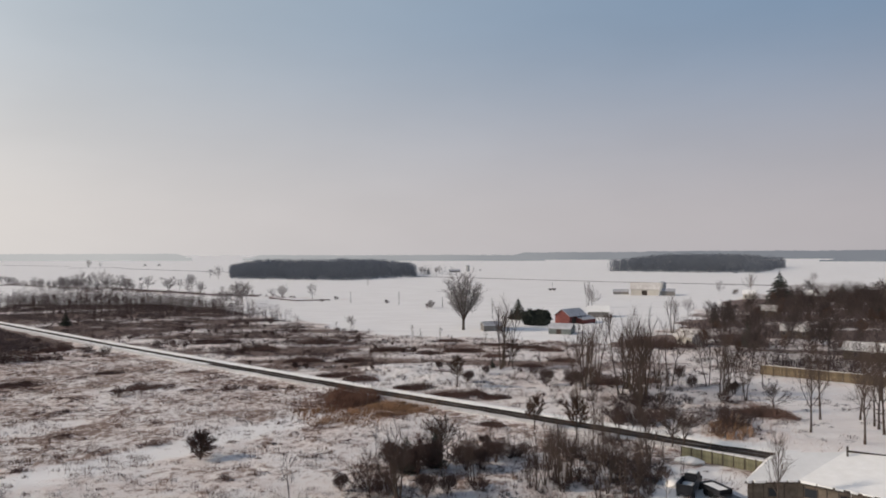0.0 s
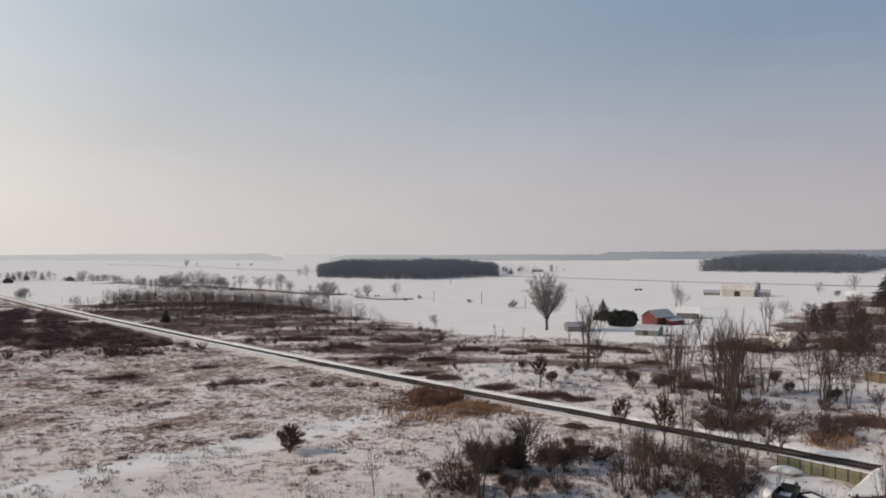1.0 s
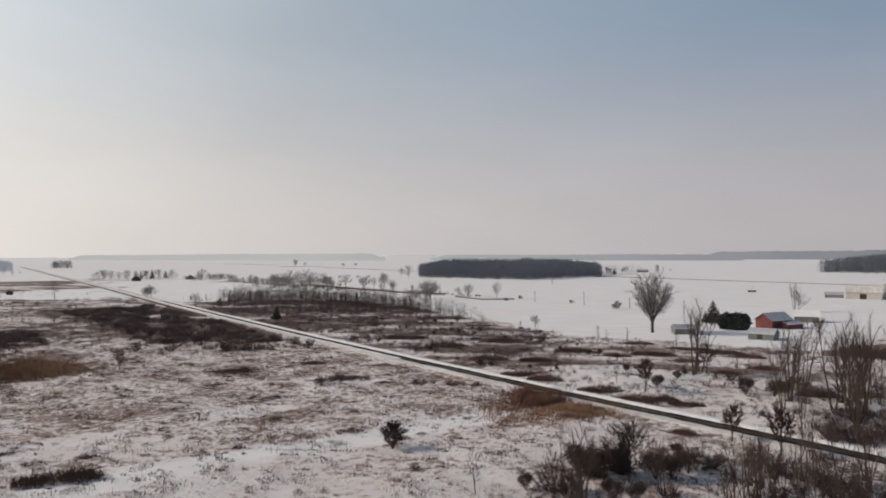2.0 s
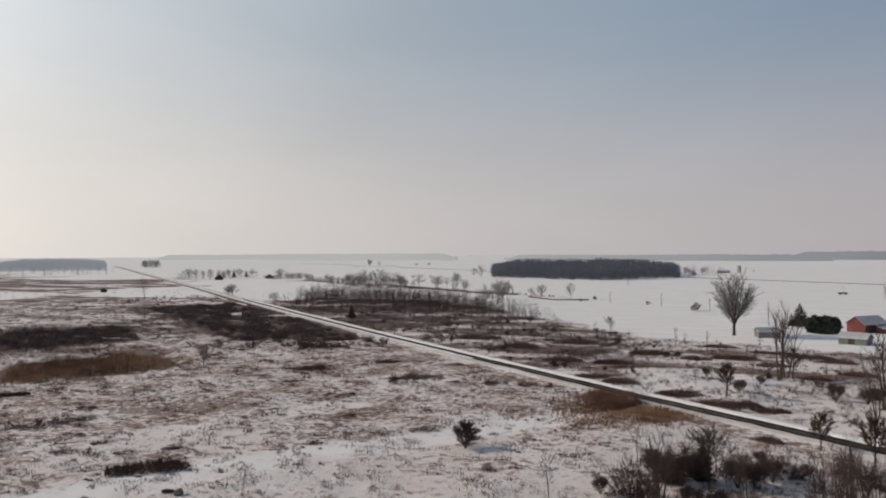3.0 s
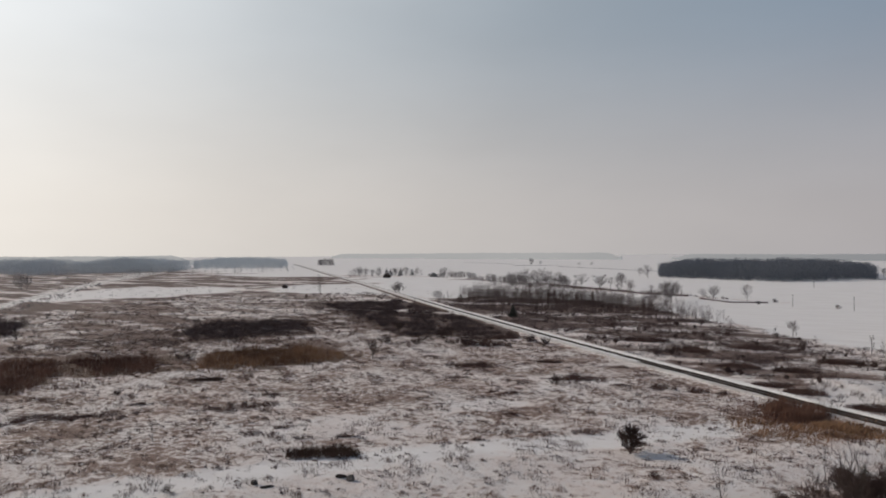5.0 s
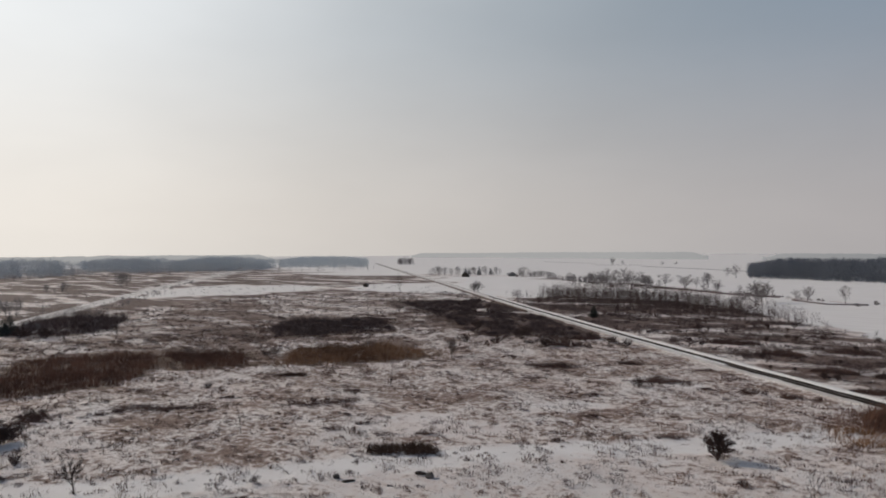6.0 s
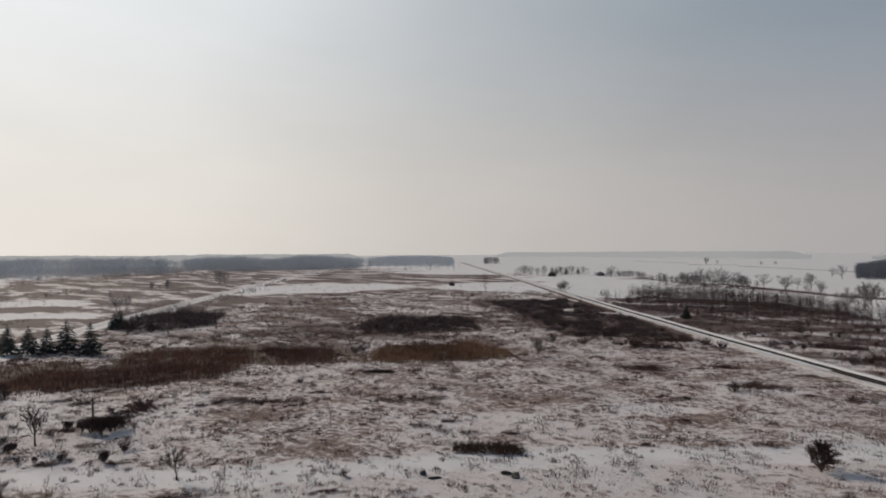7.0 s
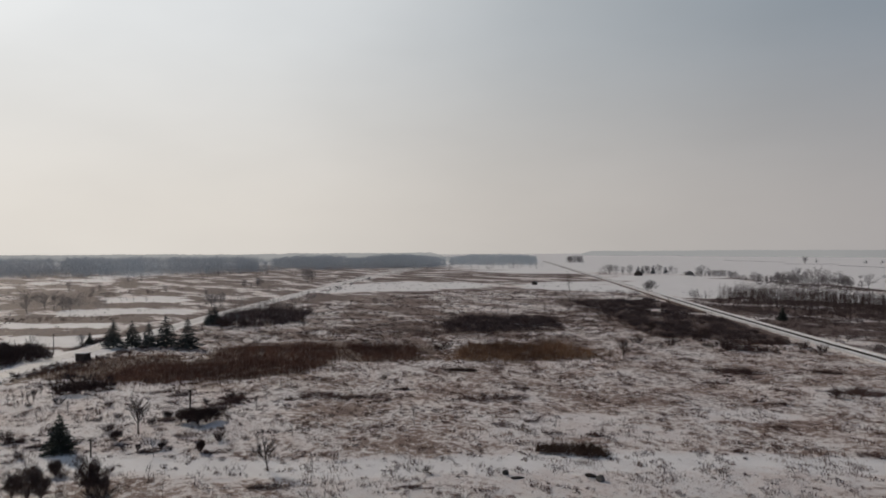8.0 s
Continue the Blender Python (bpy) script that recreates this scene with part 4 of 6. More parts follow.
plant("globe", 5.5, 161.2, 3.2)
plant("globe", 10.2, 170.6, 2.2)
plant("cedar", 12.4, 178.6, 2.0)
plant("shrub", 36.7, 153.3, 3.4)
plant("shrub", 58.8, 128.2, 2.4)
plant("shrub", 56.2, 126.9, 2.3)
plant("shrub", 60.2, 126.9, 2.0)
plant("shrub", 49.9, 166.7, 2.4)
plant("shrub", 61.6, 151.6, 1.8)
plant("broad", 32.4, 306.4, 9.5)
plant("spruce", 29.5, 306.5, 5.1)
plant("spruce", 110.8, 289.1, 7.4)
plant("broad", 181.3, 381.6, 18.6)
plant("midround", -122.6, 394.3, 9.4)
plant("midround", -112.5, 384.5, 14.7)
plant("midround", -119.6, 420.9, 13.7)
plant("midround", -120.2, 431.6, 11.5)
plant("midround", -200.5, 566.4, 13.3)
plant("midround", -209.4, 563.2, 9.5)
plant("midround", -235.5, 564.2, 12.1)
plant("midround", -101.3, 444.7, 9.9)
plant("midround", -109.3, 453.2, 6.9)
plant("sap", -126.1, 465.2, 8.3)
plant("midround", -81.5, 441.5, 11.0)
plant("midball", -71.4, 415.2, 2.9)
plant("midball", -65.7, 432.2, 3.6)
plant("midball", -32.1, 400.6, 3.2)
plant("midball", -6.2, 371.2, 5.6)
plant("midball", -8.1, 367.1, 3.7)
plant("round", -35.7, 273.6, 6.2)
plant("sap", -10.3, 232.9, 6.7)
plant("sap", -1.1, 239.9, 5.1)
plant("farround", -268.6, 815.1, 11.5)
plant("sap", -86.2, 314.9, 5.6)
plant("sap", -83.6, 310.2, 7.0)
plant("farround", -242.7, 766.3, 16.4)
plant("farball", -569.3, 1352.8, 9.3)
plant("farball", -543.4, 1356.8, 9.3)
plant("farround", -668.6, 1337.3, 16.7)
plant("farround", -648.9, 1340.4, 10.7)
plant("farball", -304.1, 712.9, 5.5)
plant("farball", -291.9, 733.6, 5.0)
plant("farball", -286.6, 752.8, 5.1)
plant("midround", 77.1, 367.8, 10.9)
plant("clump", 75.0, 367.9, 14.1)
plant("midround", 187.3, 481.4, 10.0)
plant("midball", 193.9, 468.7, 5.2)
plant("midround", 208.6, 480.0, 14.6)
plant("midround", 110.3, 319.0, 8.9)
plant("midround", 308.5, 589.7, 11.8)
plant("clump", 82.3, 254.5, 14.8)
plant("round", 64.1, 273.8, 7.0)
plant("farround", -1128.3, 1204.9, 19.0)
plant("farround", -1139.9, 1202.9, 16.5)
plant("farround", -1115.3, 1207.0, 17.7)
plant("farround", -574.5, 664.3, 11.6)
plant("farround", -566.9, 666.6, 13.6)
plant("farround", -559.3, 669.0, 12.2)
plant("farround", -551.1, 671.5, 10.2)
plant("farround", -542.9, 674.0, 12.9)
plant("farspruce", -558.5, 708.9, 10.6)
plant("farspruce", -553.5, 710.4, 9.9)
plant("farround", -547.0, 712.3, 11.3)
plant("farspruce", -540.6, 714.2, 11.3)
plant("farround", -534.3, 716.1, 12.7)
plant("farspruce", -538.4, 735.9, 9.3)
plant("farround", -530.4, 738.2, 11.5)
plant("farball", -481.6, 692.9, 6.0)
plant("farround", -468.3, 696.9, 11.3)
plant("farround", -463.1, 698.6, 13.3)
plant("farball", -465.0, 698.0, 8.0)
plant("farball", -457.1, 700.4, 7.3)
plant("farball", -450.6, 702.4, 8.0)
plant("farball", -443.4, 704.6, 8.6)
plant("farball", -436.2, 706.8, 7.9)
plant("farball", -431.0, 708.4, 6.6)
plant("midround", -311.9, 406.6, 8.0)
plant("midround", -309.2, 407.6, 9.7)
plant("midround", -227.8, 337.1, 9.0)
plant("sap", -174.8, 211.5, 4.9)
plant("round", -127.0, 154.6, 6.6)
plant("cedar", -152.6, 286.3, 6.2)
post(-246.2, 339.1, 3.0)
plant("round", -154.6, 203.1, 5.8)
plant("shrub", -135.0, 203.1, 5.2)
plant("shrub", -135.2, 187.0, 4.0)
plant("shrub", -144.4, 182.8, 3.6)
plant("shrub", -118.1, 190.4, 4.5)
plant("shrub", -115.3, 215.5, 3.5)
plant("shrub", -106.6, 211.1, 3.2)
plant("shrub", -99.5, 209.5, 3.0)
plant("farround", -28.9, 905.0, 11.1)
plant("farround", -24.8, 906.2, 9.1)
plant("farspruce", -19.0, 907.9, 9.7)
plant("farround", -4.8, 953.2, 10.8)
plant("farround", -9.4, 930.8, 8.6)
plant("farball", 53.3, 1013.8, 4.2)
post(-66.3, 624.5, 5.1)
pole(-24.7, 395.7, 6.9)
pole(-0.4, 373.7, 5.8)
pole(23.2, 335.2, 7.1)
pole(-53.3, 408.9, 6.2)
plant("sap", -353.1, 372.0, 15.0)
plant("sidespruce", -241.4, 48.6, 9.4)
plant("sidespruce", -237.6, 53.3, 8.7)
plant("sidespruce", -235.0, 57.6, 8.2)
plant("sidespruce", -233.5, 62.5, 10.6)
plant("sidespruce", -223.7, 66.4, 10.0)
plant("sidespruce", -289.2, 96.6, 8.8)
plant("sidespruce", -288.4, 94.2, 7.1)
plant("farround", -286.2, 100.2, 6.2)
plant("farround", -283.2, 103.9, 5.8)
plant("shrub", -267.3, 100.3, 4.8)
plant("shrub", -276.3, 95.6, 5.6)
plant("farround", -255.6, 41.6, 3.7)
plant("cedar", -256.8, 44.5, 4.1)
plant("farround", -377.3, 124.6, 9.0)
plant("farround", -374.3, 128.1, 9.6)
plant("farround", -250.6, 27.0, 5.2)
plant("farround", -403.2, 41.8, 12.5)
plant("farround", -424.8, 52.3, 9.8)
plant("farround", -413.6, 54.8, 10.2)
plant("farround", -410.6, 58.3, 9.3)
plant("farround", -407.7, 61.7, 8.1)
plant("farround", -621.4, 297.1, 14.6)
plant("farround", -618.7, 299.9, 12.9)
plant("tall", -247.0, 115.9, 6.8)
plant("round", -124.0, 28.7, 7.1)
plant("broad", -119.5, 16.5, 6.1)
pole(-126.6, 37.9, 5.8)
pole(-113.4, 19.7, 2.8)
plant("round", -92.4, 38.0, 5.3)
plant("globe", -124.3, 38.3, 2.9)
plant("globe", -126.0, 37.3, 2.6)
plant("globe", -124.1, 39.9, 2.8)
plant("shrub", -125.2, 41.7, 2.7)
plant("globe", -131.8, 35.3, 1.5)
plant("shrub", -138.1, 28.6, 1.3)
plant("globe", -121.1, 24.6, 2.1)
plant("globe", -107.1, 33.5, 1.7)
plant("shrub", -129.0, 32.2, 1.7)
plant("globe", -113.5, 26.2, 1.1)
plant("shrub", -142.3, 50.9, 1.7)
plant("shrub", -142.7, 53.2, 1.4)
plant("globe", -108.3, 14.4, 2.1)
plant("shrub", -93.1, 17.3, 3.1)
plant("shrub", -130.4, 10.9, 1.5)
plant("sap", -101.8, 68.6, 4.7)
plant("sap", -140.4, 60.8, 3.4)
plant("sap", -150.9, 60.4, 2.8)
plant("sap", -89.5, 43.3, 2.6)
plant("sap", -91.1, 47.4, 2.0)
plant("sap", -90.2, 23.6, 2.8)
pole(-235.3, 31.1, 6.3)
plant("shrub", -167.2, 23.7, 4.1)
plant("shrub", -166.7, 26.2, 3.6)
plant("shrub", -168.8, 29.3, 3.3)
plant("shrub", -167.9, 32.5, 2.7)
plant("shrub", -227.6, 20.5, 4.4)
plant("shrub", -224.1, 24.8, 3.4)
plant("shrub", -223.8, 17.5, 6.1)
plant("shrub", -224.0, 28.2, 2.5)
plant("tall", -160.3, 13.4, 2.9)
plant("tall", -162.8, 16.0, 2.8)
plant("tall", -163.2, 18.0, 2.7)
plant("shrub", -111.1, 91.7, 1.4)
plant("shrub", -110.2, 94.7, 1.0)
plant("shrub", -140.8, 86.5, 1.6)
plant("shrub", -78.1, 54.6, 1.2)
plant("shrub", -125.3, 68.4, 0.8)
plant("shrub", -172.5, 128.1, 2.7)
plant("shrub", -172.1, 124.6, 2.4)
plant("shrub", -66.8, 145.6, 2.7)
plant("weeds", -80.9, 175.0, 1.5, 4.2, 2.6)
plant("weeds", -63.6, 175.4, 1.1, 2.5, 2.0)
plant("weeds", -64.4, 155.3, 2.3, 5.7, 3.5)
plant("weeds", -46.1, 154.9, 2.9, 3.4, 2.0)
plant("weeds", -38.6, 154.8, 2.5, 2.7, 2.0)
plant("weeds", -33.9, 157.3, 1.7, 1.8, 1.9)
plant("weeds", -54.7, 153.2, 0.7, 2.5, 2.0)
plant("mat", -25.0, 169.8, 1.9, 5.1, 2.3)
plant("weeds", -95.9, 157.2, 2.1, 7.0, 4.2)
plant("mat", 8.2, 121.9, 1.6, 2.7, 1.5)
plant("weeds", -94.6, 158.3, 2.6, 6.3, 3.8)
plant("weeds", -81.4, 174.4, 1.7, 4.2, 2.6)
plant("weeds", -66.1, 155.9, 2.5, 5.3, 3.2)
plant("weeds", -54.8, 153.6, 0.7, 2.2, 2.0)
plant("weeds", -71.0, 132.4, 1.3, 2.9, 2.0)
plant("weeds", -75.5, 132.1, 0.8, 1.3, 1.5)
plant("weeds", -108.4, 90.4, 2.1, 5.5, 3.4)
plant("weeds", -106.3, 97.3, 1.1, 2.4, 2.0)
plant("weeds", -73.5, 49.9, 0.8, 3.4, 1.6)
plant("weeds", -91.1, 79.7, 1.6, 2.2, 2.0)
plant("sedge", -72.4, 77.0, 2.2, 5.9, 2.7)
plant("weeds", -92.0, 142.5, 1.3, 4.1, 2.4)
plant("weeds", -45.6, 109.9, 1.3, 2.8, 2.0)
plant("weeds", -57.9, 96.7, 1.3, 1.1, 1.2)
plant("sedge", -139.1, 108.4, 1.2, 4.9, 2.2)
plant("weeds", -137.2, 49.3, 2.9, 4.2, 2.6)
plant("weeds", -133.2, 59.6, 1.4, 1.6, 1.8)
plant("weeds", -137.6, 46.5, 1.6, 2.3, 2.0)
plant("weeds", -126.1, 74.0, 0.9, 10.5, 6.3)
plant("weeds", -90.0, 85.8, 0.9, 2.0, 2.0)
plant("weeds", -77.5, 86.7, 1.3, 1.9, 2.0)
plant("weeds", -113.1, 104.6, 0.8, 3.7, 2.3)
plant("weeds", -132.8, 63.3, 1.3, 1.8, 1.9)
plant("weeds", -139.3, 52.2, 1.8, 4.2, 2.6)
plant("weeds", -125.9, 71.9, 0.9, 4.0, 2.4)
plant("weeds", -134.2, 65.9, 0.8, 5.4, 3.2)
plant("weeds", -127.5, 84.0, 1.4, 3.0, 2.0)
plant("weeds", -151.7, 43.5, 1.4, 3.8, 2.3)
plant("weeds", -171.8, 27.6, 3.4, 5.6, 3.4)
plant("weeds", -129.6, 12.0, 1.5, 3.1, 2.0)
plant("weeds", -125.2, 19.3, 1.3, 3.5, 2.2)
plant("weeds", -111.5, 27.8, 1.4, 3.2, 2.0)
plant("weeds", -85.7, 35.7, 1.3, 3.3, 2.0)
plant("weeds", -130.2, 35.3, 1.7, 2.7, 2.0)
plant("weeds", -105.8, 35.2, 0.8, 2.7, 2.0)
plant("weeds", -81.8, 82.2, 1.0, 1.9, 2.0)
plant("weeds", -61.5, 114.3, 0.8, 3.1, 2.0)
plant("weeds", -115.6, 194.5, 5.4, 8.1, 5.0)
plant("weeds", -115.3, 214.2, 3.1, 6.8, 4.2)
plant("mat", -16.0, 211.5, 2.0, 6.8, 3.0)
plant("mat", -40.8, 227.5, 2.2, 6.5, 2.9)
plant("mat", -55.7, 215.0, 2.4, 7.1, 3.2)
plant("mat", -74.6, 231.2, 2.9, 7.8, 3.5)
plant("mat", 2.8, 231.8, 1.5, 5.5, 2.5)
plant("mat", 17.0, 223.1, 1.4, 6.2, 2.8)
plant("mat", 24.9, 215.2, 2.1, 6.0, 2.7)
plant("mat", 31.1, 210.2, 1.7, 5.1, 2.3)
plant("mat", -4.0, 204.3, 1.6, 4.1, 1.8)
plant("mat", 7.6, 210.8, 1.7, 5.0, 2.3)
plant("mat", 32.8, 190.9, 1.8, 4.6, 2.1)
plant("mat", 22.5, 181.9, 1.5, 3.7, 1.6)
plant("mat", -25.3, 192.3, 1.8, 4.6, 2.1)
plant("mat", -37.6, 192.6, 1.8, 5.5, 2.5)
plant("clump", 36.5, 146.1, 16.3)
plant("clump", 40.6, 143.2, 17.5)
plant("clump", 39.6, 128.5, 9.7)
plant("clump", 30.3, 152.2, 14.6)
plant("clump", 17.6, 92.4, 5.9)
plant("clump", 20.2, 87.6, 7.3)
plant("clump", 11.6, 88.6, 5.5)
plant("clump", 23.9, 92.3, 5.5)
plant("clump", 14.7, 88.1, 7.4)
plant("globe", -127.6, 36.6, 2.6)
plant("globe", -112.0, 29.1, 1.1)
plant("tall", -158.4, 14.3, 3.5)
plant("tall", -162.1, 16.9, 3.0)
plant("tall", -168.0, 19.9, 3.2)
plant("sap", -129.0, 18.2, 2.3)
plant("weeds", -124.5, 16.0, 1.4, 4.0, 2.4)
plant("weeds", -117.7, 34.6, 1.5, 2.0, 2.0)
plant("weeds", -157.0, 41.5, 1.5, 4.5, 2.7)
plant("weeds", -142.7, 50.5, 1.6, 3.0, 2.0)
plant("clump", 26.8, 92.3, 5.9)
plant("clump", 29.5, 95.1, 5.5)
plant("clump", 21.9, 86.0, 6.5)
plant("clump", 26.3, 95.8, 5.6)
plant("shrub", 27.4, 91.8, 1.8)
plant("shrub", 22.8, 88.0, 1.7)
plant("shrub", 26.0, 93.5, 1.7)
plant("midround", -285.3, 533.2, 13.5)
plant("midround", -275.5, 529.0, 15.1)
plant("midround", -271.2, 532.2, 16.5)
plant("midround", -265.5, 536.4, 15.5)
plant("midround", -256.3, 532.3, 17.1)
plant("midround", -251.4, 535.9, 15.2)
plant("midround", -246.1, 539.8, 14.3)
plant("midround", -237.0, 535.9, 11.5)


def grove(kind, corners, count, low, high, seed):
    """Single plants strewn over a stretch of the plan."""
    rng = random.Random(seed)
    done = 0
    while done < count:
        x = rng.uniform(min(c[0] for c in corners), max(c[0] for c in corners))
        y = rng.uniform(min(c[1] for c in corners), max(c[1] for c in corners))
        if inside(np.array([x]), np.array([y]), corners)[0]:
            plant(kind, round(x, 1), round(y, 1), round(rng.uniform(low, high), 1))
            done += 1


# saplings over the brush at the field's edge, and the hedgerow behind
grove("tall", [(-245, 385), (-150, 345), (-116, 345), (-112, 372), (-150, 405), (-194, 420), (-240, 412)], 45, 4.0, 8.5, 201)
grove("sap", [(-240, 352), (-94, 240), (-52, 284), (-116, 372), (-150, 400), (-240, 405)], 50, 2.5, 5.0, 202)
grove("midround", [(-400, 655), (-310, 560), (-242, 530), (-150, 495), (-150, 502), (-242, 556), (-320, 600)], 26, 6.0, 12.0, 203)
grove("dense", [(66, 178), (100, 168), (150, 212), (230, 320), (280, 440), (225, 450), (120, 300), (78, 232)], 70, 8.0, 14.0, 204)
grove("brownt", [(66, 178), (100, 168), (150, 212), (230, 320), (280, 440), (225, 450), (120, 300), (78, 232)], 40, 5.0, 9.0, 205)
grove("spruce", [(80, 200), (150, 230), (240, 350), (280, 440), (225, 440), (120, 290)], 9, 7.0, 12.0, 206)
grove("dense", [(158, 270), (185, 262), (230, 330), (240, 380), (190, 340)], 12, 13.0, 18.0, 212)
grove("clump", [(8, 84), (25, 84), (27, 100), (18, 108), (8, 96)], 12, 5.0, 9.0, 213)
grove("clump", [(26, 125), (60, 125), (66, 165), (40, 178), (26, 160)], 6, 8.0, 13.0, 215)
grove("clump", [(25.0, 114.4), (31.2, 109.8), (32.9, 102.6), (25.3, 86.9), (17.5, 86.6), (19.9, 106.3)], 6, 5.0, 8.5, 223)
grove("shrub", [(10, 84), (25, 84), (26, 100), (18, 108)], 14, 1.0, 2.4, 216)
grove("shrub", [(20, 120), (60, 108), (64, 170), (20, 190)], 14, 1.2, 3.0, 207)
grove("sap", [(-18, 84), (30, 84), (34, 100), (8, 112), (-10, 108)], 16, 2.0, 5.5, 208)
grove("farround", [(-420, 90), (-470, 170), (-700, 330), (-900, 330), (-800, 150), (-600, 60)], 14, 5.0, 9.0, 209)
grove("shrub", [(-225, 25), (-165, 20), (-140, 50), (-105, 40), (-100, 12), (-140, -5)], 26, 0.8, 2.0, 210)
grove("sap", [(-180, 20), (-140, 60), (-100, 40), (-95, 10)], 16, 1.6, 3.5, 211)

grove("shrub", [(-229, 166), (-251, 194), (-222, 220), (-188, 194), (-194, 173), (-207, 156)], 16, 1.4, 2.8, 217)
grove("shrub", [(-286, 302), (-262, 346), (-172, 274), (-126, 232), (-124, 214), (-153, 200), (-196, 238)], 22, 1.2, 2.6, 218)
grove("sap", [(-229, 166), (-251, 194), (-286, 302), (-172, 274), (-124, 214), (-160, 190)], 24, 3.0, 6.0, 219)
grove("shrub", [(-240, 350), (-190, 306), (-94, 223), (-30, 182), (-17, 246), (-74, 310), (-150, 395), (-240, 400)], 30, 1.0, 2.4, 220)
grove("globe", [(-110, 232), (-24, 168), (4, 200), (-17, 244), (-74, 306)], 40, 0.9, 1.9, 224)
grove("sap", [(-60, 200), (10, 145), (60, 112), (60, 220), (0, 240), (-50, 280)], 30, 2.5, 6.0, 221)
grove("sap", [(-240, 60), (-150, 0), (-60, 90), (-110, 210), (-190, 280), (-260, 220)], 34, 1.5, 4.0, 222)

for proto in [p for ps in STOCK.values() for p in ps]:
    if not proto["used"]:
        for o in (*proto.children_recursive, proto):
            bpy.data.objects.remove(o)
    else:
        del proto["used"]
for o in scene.objects:
    if "used" in o:
        del o["used"]


# ---- woods, thickets, reeds and grass ----
def scatter(corners, count, seed, clump=0.0):
    rng = np.random.RandomState(seed)
    xs = [c[0] for c in corners]
    ys = [c[1] for c in corners]
    got = np.zeros((0, 2))
    while len(got) < count:
        p = np.column_stack([rng.uniform(min(xs), max(xs), count), rng.uniform(min(ys), max(ys), count)])
        p = p[inside(p[:, 0], p[:, 1], corners)]
        p = p[np.minimum(line_gap(p[:, 0], p[:, 1], ROAD_A), line_gap(p[:, 0], p[:, 1], ROAD_B)) > 4.2]
        if clump:
            p = p[ripple(p[:, 0], p[:, 1], clump, seed) + rng.uniform(-0.6, 0.6, len(p)) > 0]
        got = np.vstack([got, p])
    return got[:count]


def blades(places, lows, tips, widths, rng):
    """Thin upright triangles: arrays of feet, heights and leans."""
    n = len(places)
    a = rng.uniform(0, math.pi, n)
    z = lie(places[:, 0], places[:, 1]) - 0.04
    side = np.column_stack([np.cos(a), np.sin(a), np.zeros(n)]) * widths[:, None]
    foot = np.column_stack([places, z])
    foot[:, 2] += lows
    v = np.stack([foot - side, foot + side, foot + tips], 1).reshape(-1, 3)
    f = np.arange(3 * n).reshape(-1, 3)
    return v, f


def stuff(name, v, f, material, label, category):
    return tagged(new(name, mesh_from(name, v.tolist(), f.tolist(), material)), label, category, kind="stuff")


def reed_bed(corners, count, high, seed, material, label):
    rng = np.random.RandomState(seed)
    p = scatter(corners, count, seed)
    p = p + rng.normal(0, 1, p.shape) * rng.choice([0.6, 2.0, 5.5, 9.0], count, p=[0.4, 0.3, 0.22, 0.08])[:, None]
    p = p[ripple(p[:, 0], p[:, 1], 7, seed) + 0.7 * ripple(p[:, 0], p[:, 1], 2.6, seed + 5) + rng.uniform(-0.9, 0.9, count) > -0.7]
    count = len(p)
    h = high * rng.uniform(0.4, 1.1, count) * (1 + 0.3 * ripple(p[:, 0], p[:, 1], 9, seed))
    h *= np.where(inside(p[:, 0], p[:, 1], corners), 1.0, 0.55)
    tips = np.column_stack([rng.normal(0.15, 0.25, count), rng.normal(0, 0.25, count), h])
    v, f = blades(p, np.zeros(count), tips, rng.uniform(0.02, 0.07, count), rng)
    stuff("reed_bed", v, f, material, label, "reeds")


reed_bed([(-216, 75), (-213, 94), (-206, 106), (-176, 97), (-173, 79), (-190, 62)], 12000, 1.9, 1, REDREED, "russet dry reeds behind the darker bed")
reed_bed([(-176, 30), (-196, 45), (-186, 74), (-172, 88), (-161, 80), (-162, 61), (-166, 46)], 15000, 1.7, 6, REDREED, "broad bed of dark russet dry reeds in snow")
reed_bed([(-193, 20), (-207, 23), (-218, 45), (-211, 62), (-173, 51), (-177, 36)], 6000, 1.5, 9, REDREED, "dark russet reeds beside the bank of the side road")
reed_bed([(-198, 106), (-181, 122), (-160, 110), (-166, 97)], 6000, 2.2, 2, REDREED, "small bed of dark russet dry reeds")
reed_bed([(-154, 114), (-173, 138), (-159, 163), (-133, 152), (-139, 130)], 12000, 2.2, 3, REED, "bed of golden brown dry reeds in the meadow")
reed_bed([(-22.7, 135.6), (-23.9, 149.6), (-22.0, 153.2), (-17.4, 150.1), (-12.0, 143.7), (-14.0, 140.5), (-17.8, 135.5)], 7500, 2.1, 4, REDREED, "russet dry reeds close beside the road")
reed_bed([(-15.6, 134.5), (-11.9, 142.6), (-2.5, 135.3), (-4.7, 131.5), (-10.1, 132.5)], 4000, 1.2, 8, REED, "thin tail of golden dry reeds along the road")
reed_bed([(-28.6, 132.8), (-24.3, 135.6), (-15.7, 135.5), (-4.7, 130.6), (-8.6, 126.3), (-16.0, 121.1), (-23.0, 122.4)], 5200, 0.9, 7, REED, "thin pale dry reeds spreading from the roadside bed")
reed_bed([(42, 117), (52, 127), (50, 114), (45, 111)], 1500, 1.6, 5, REED, "patch of golden dry reeds beside the road")


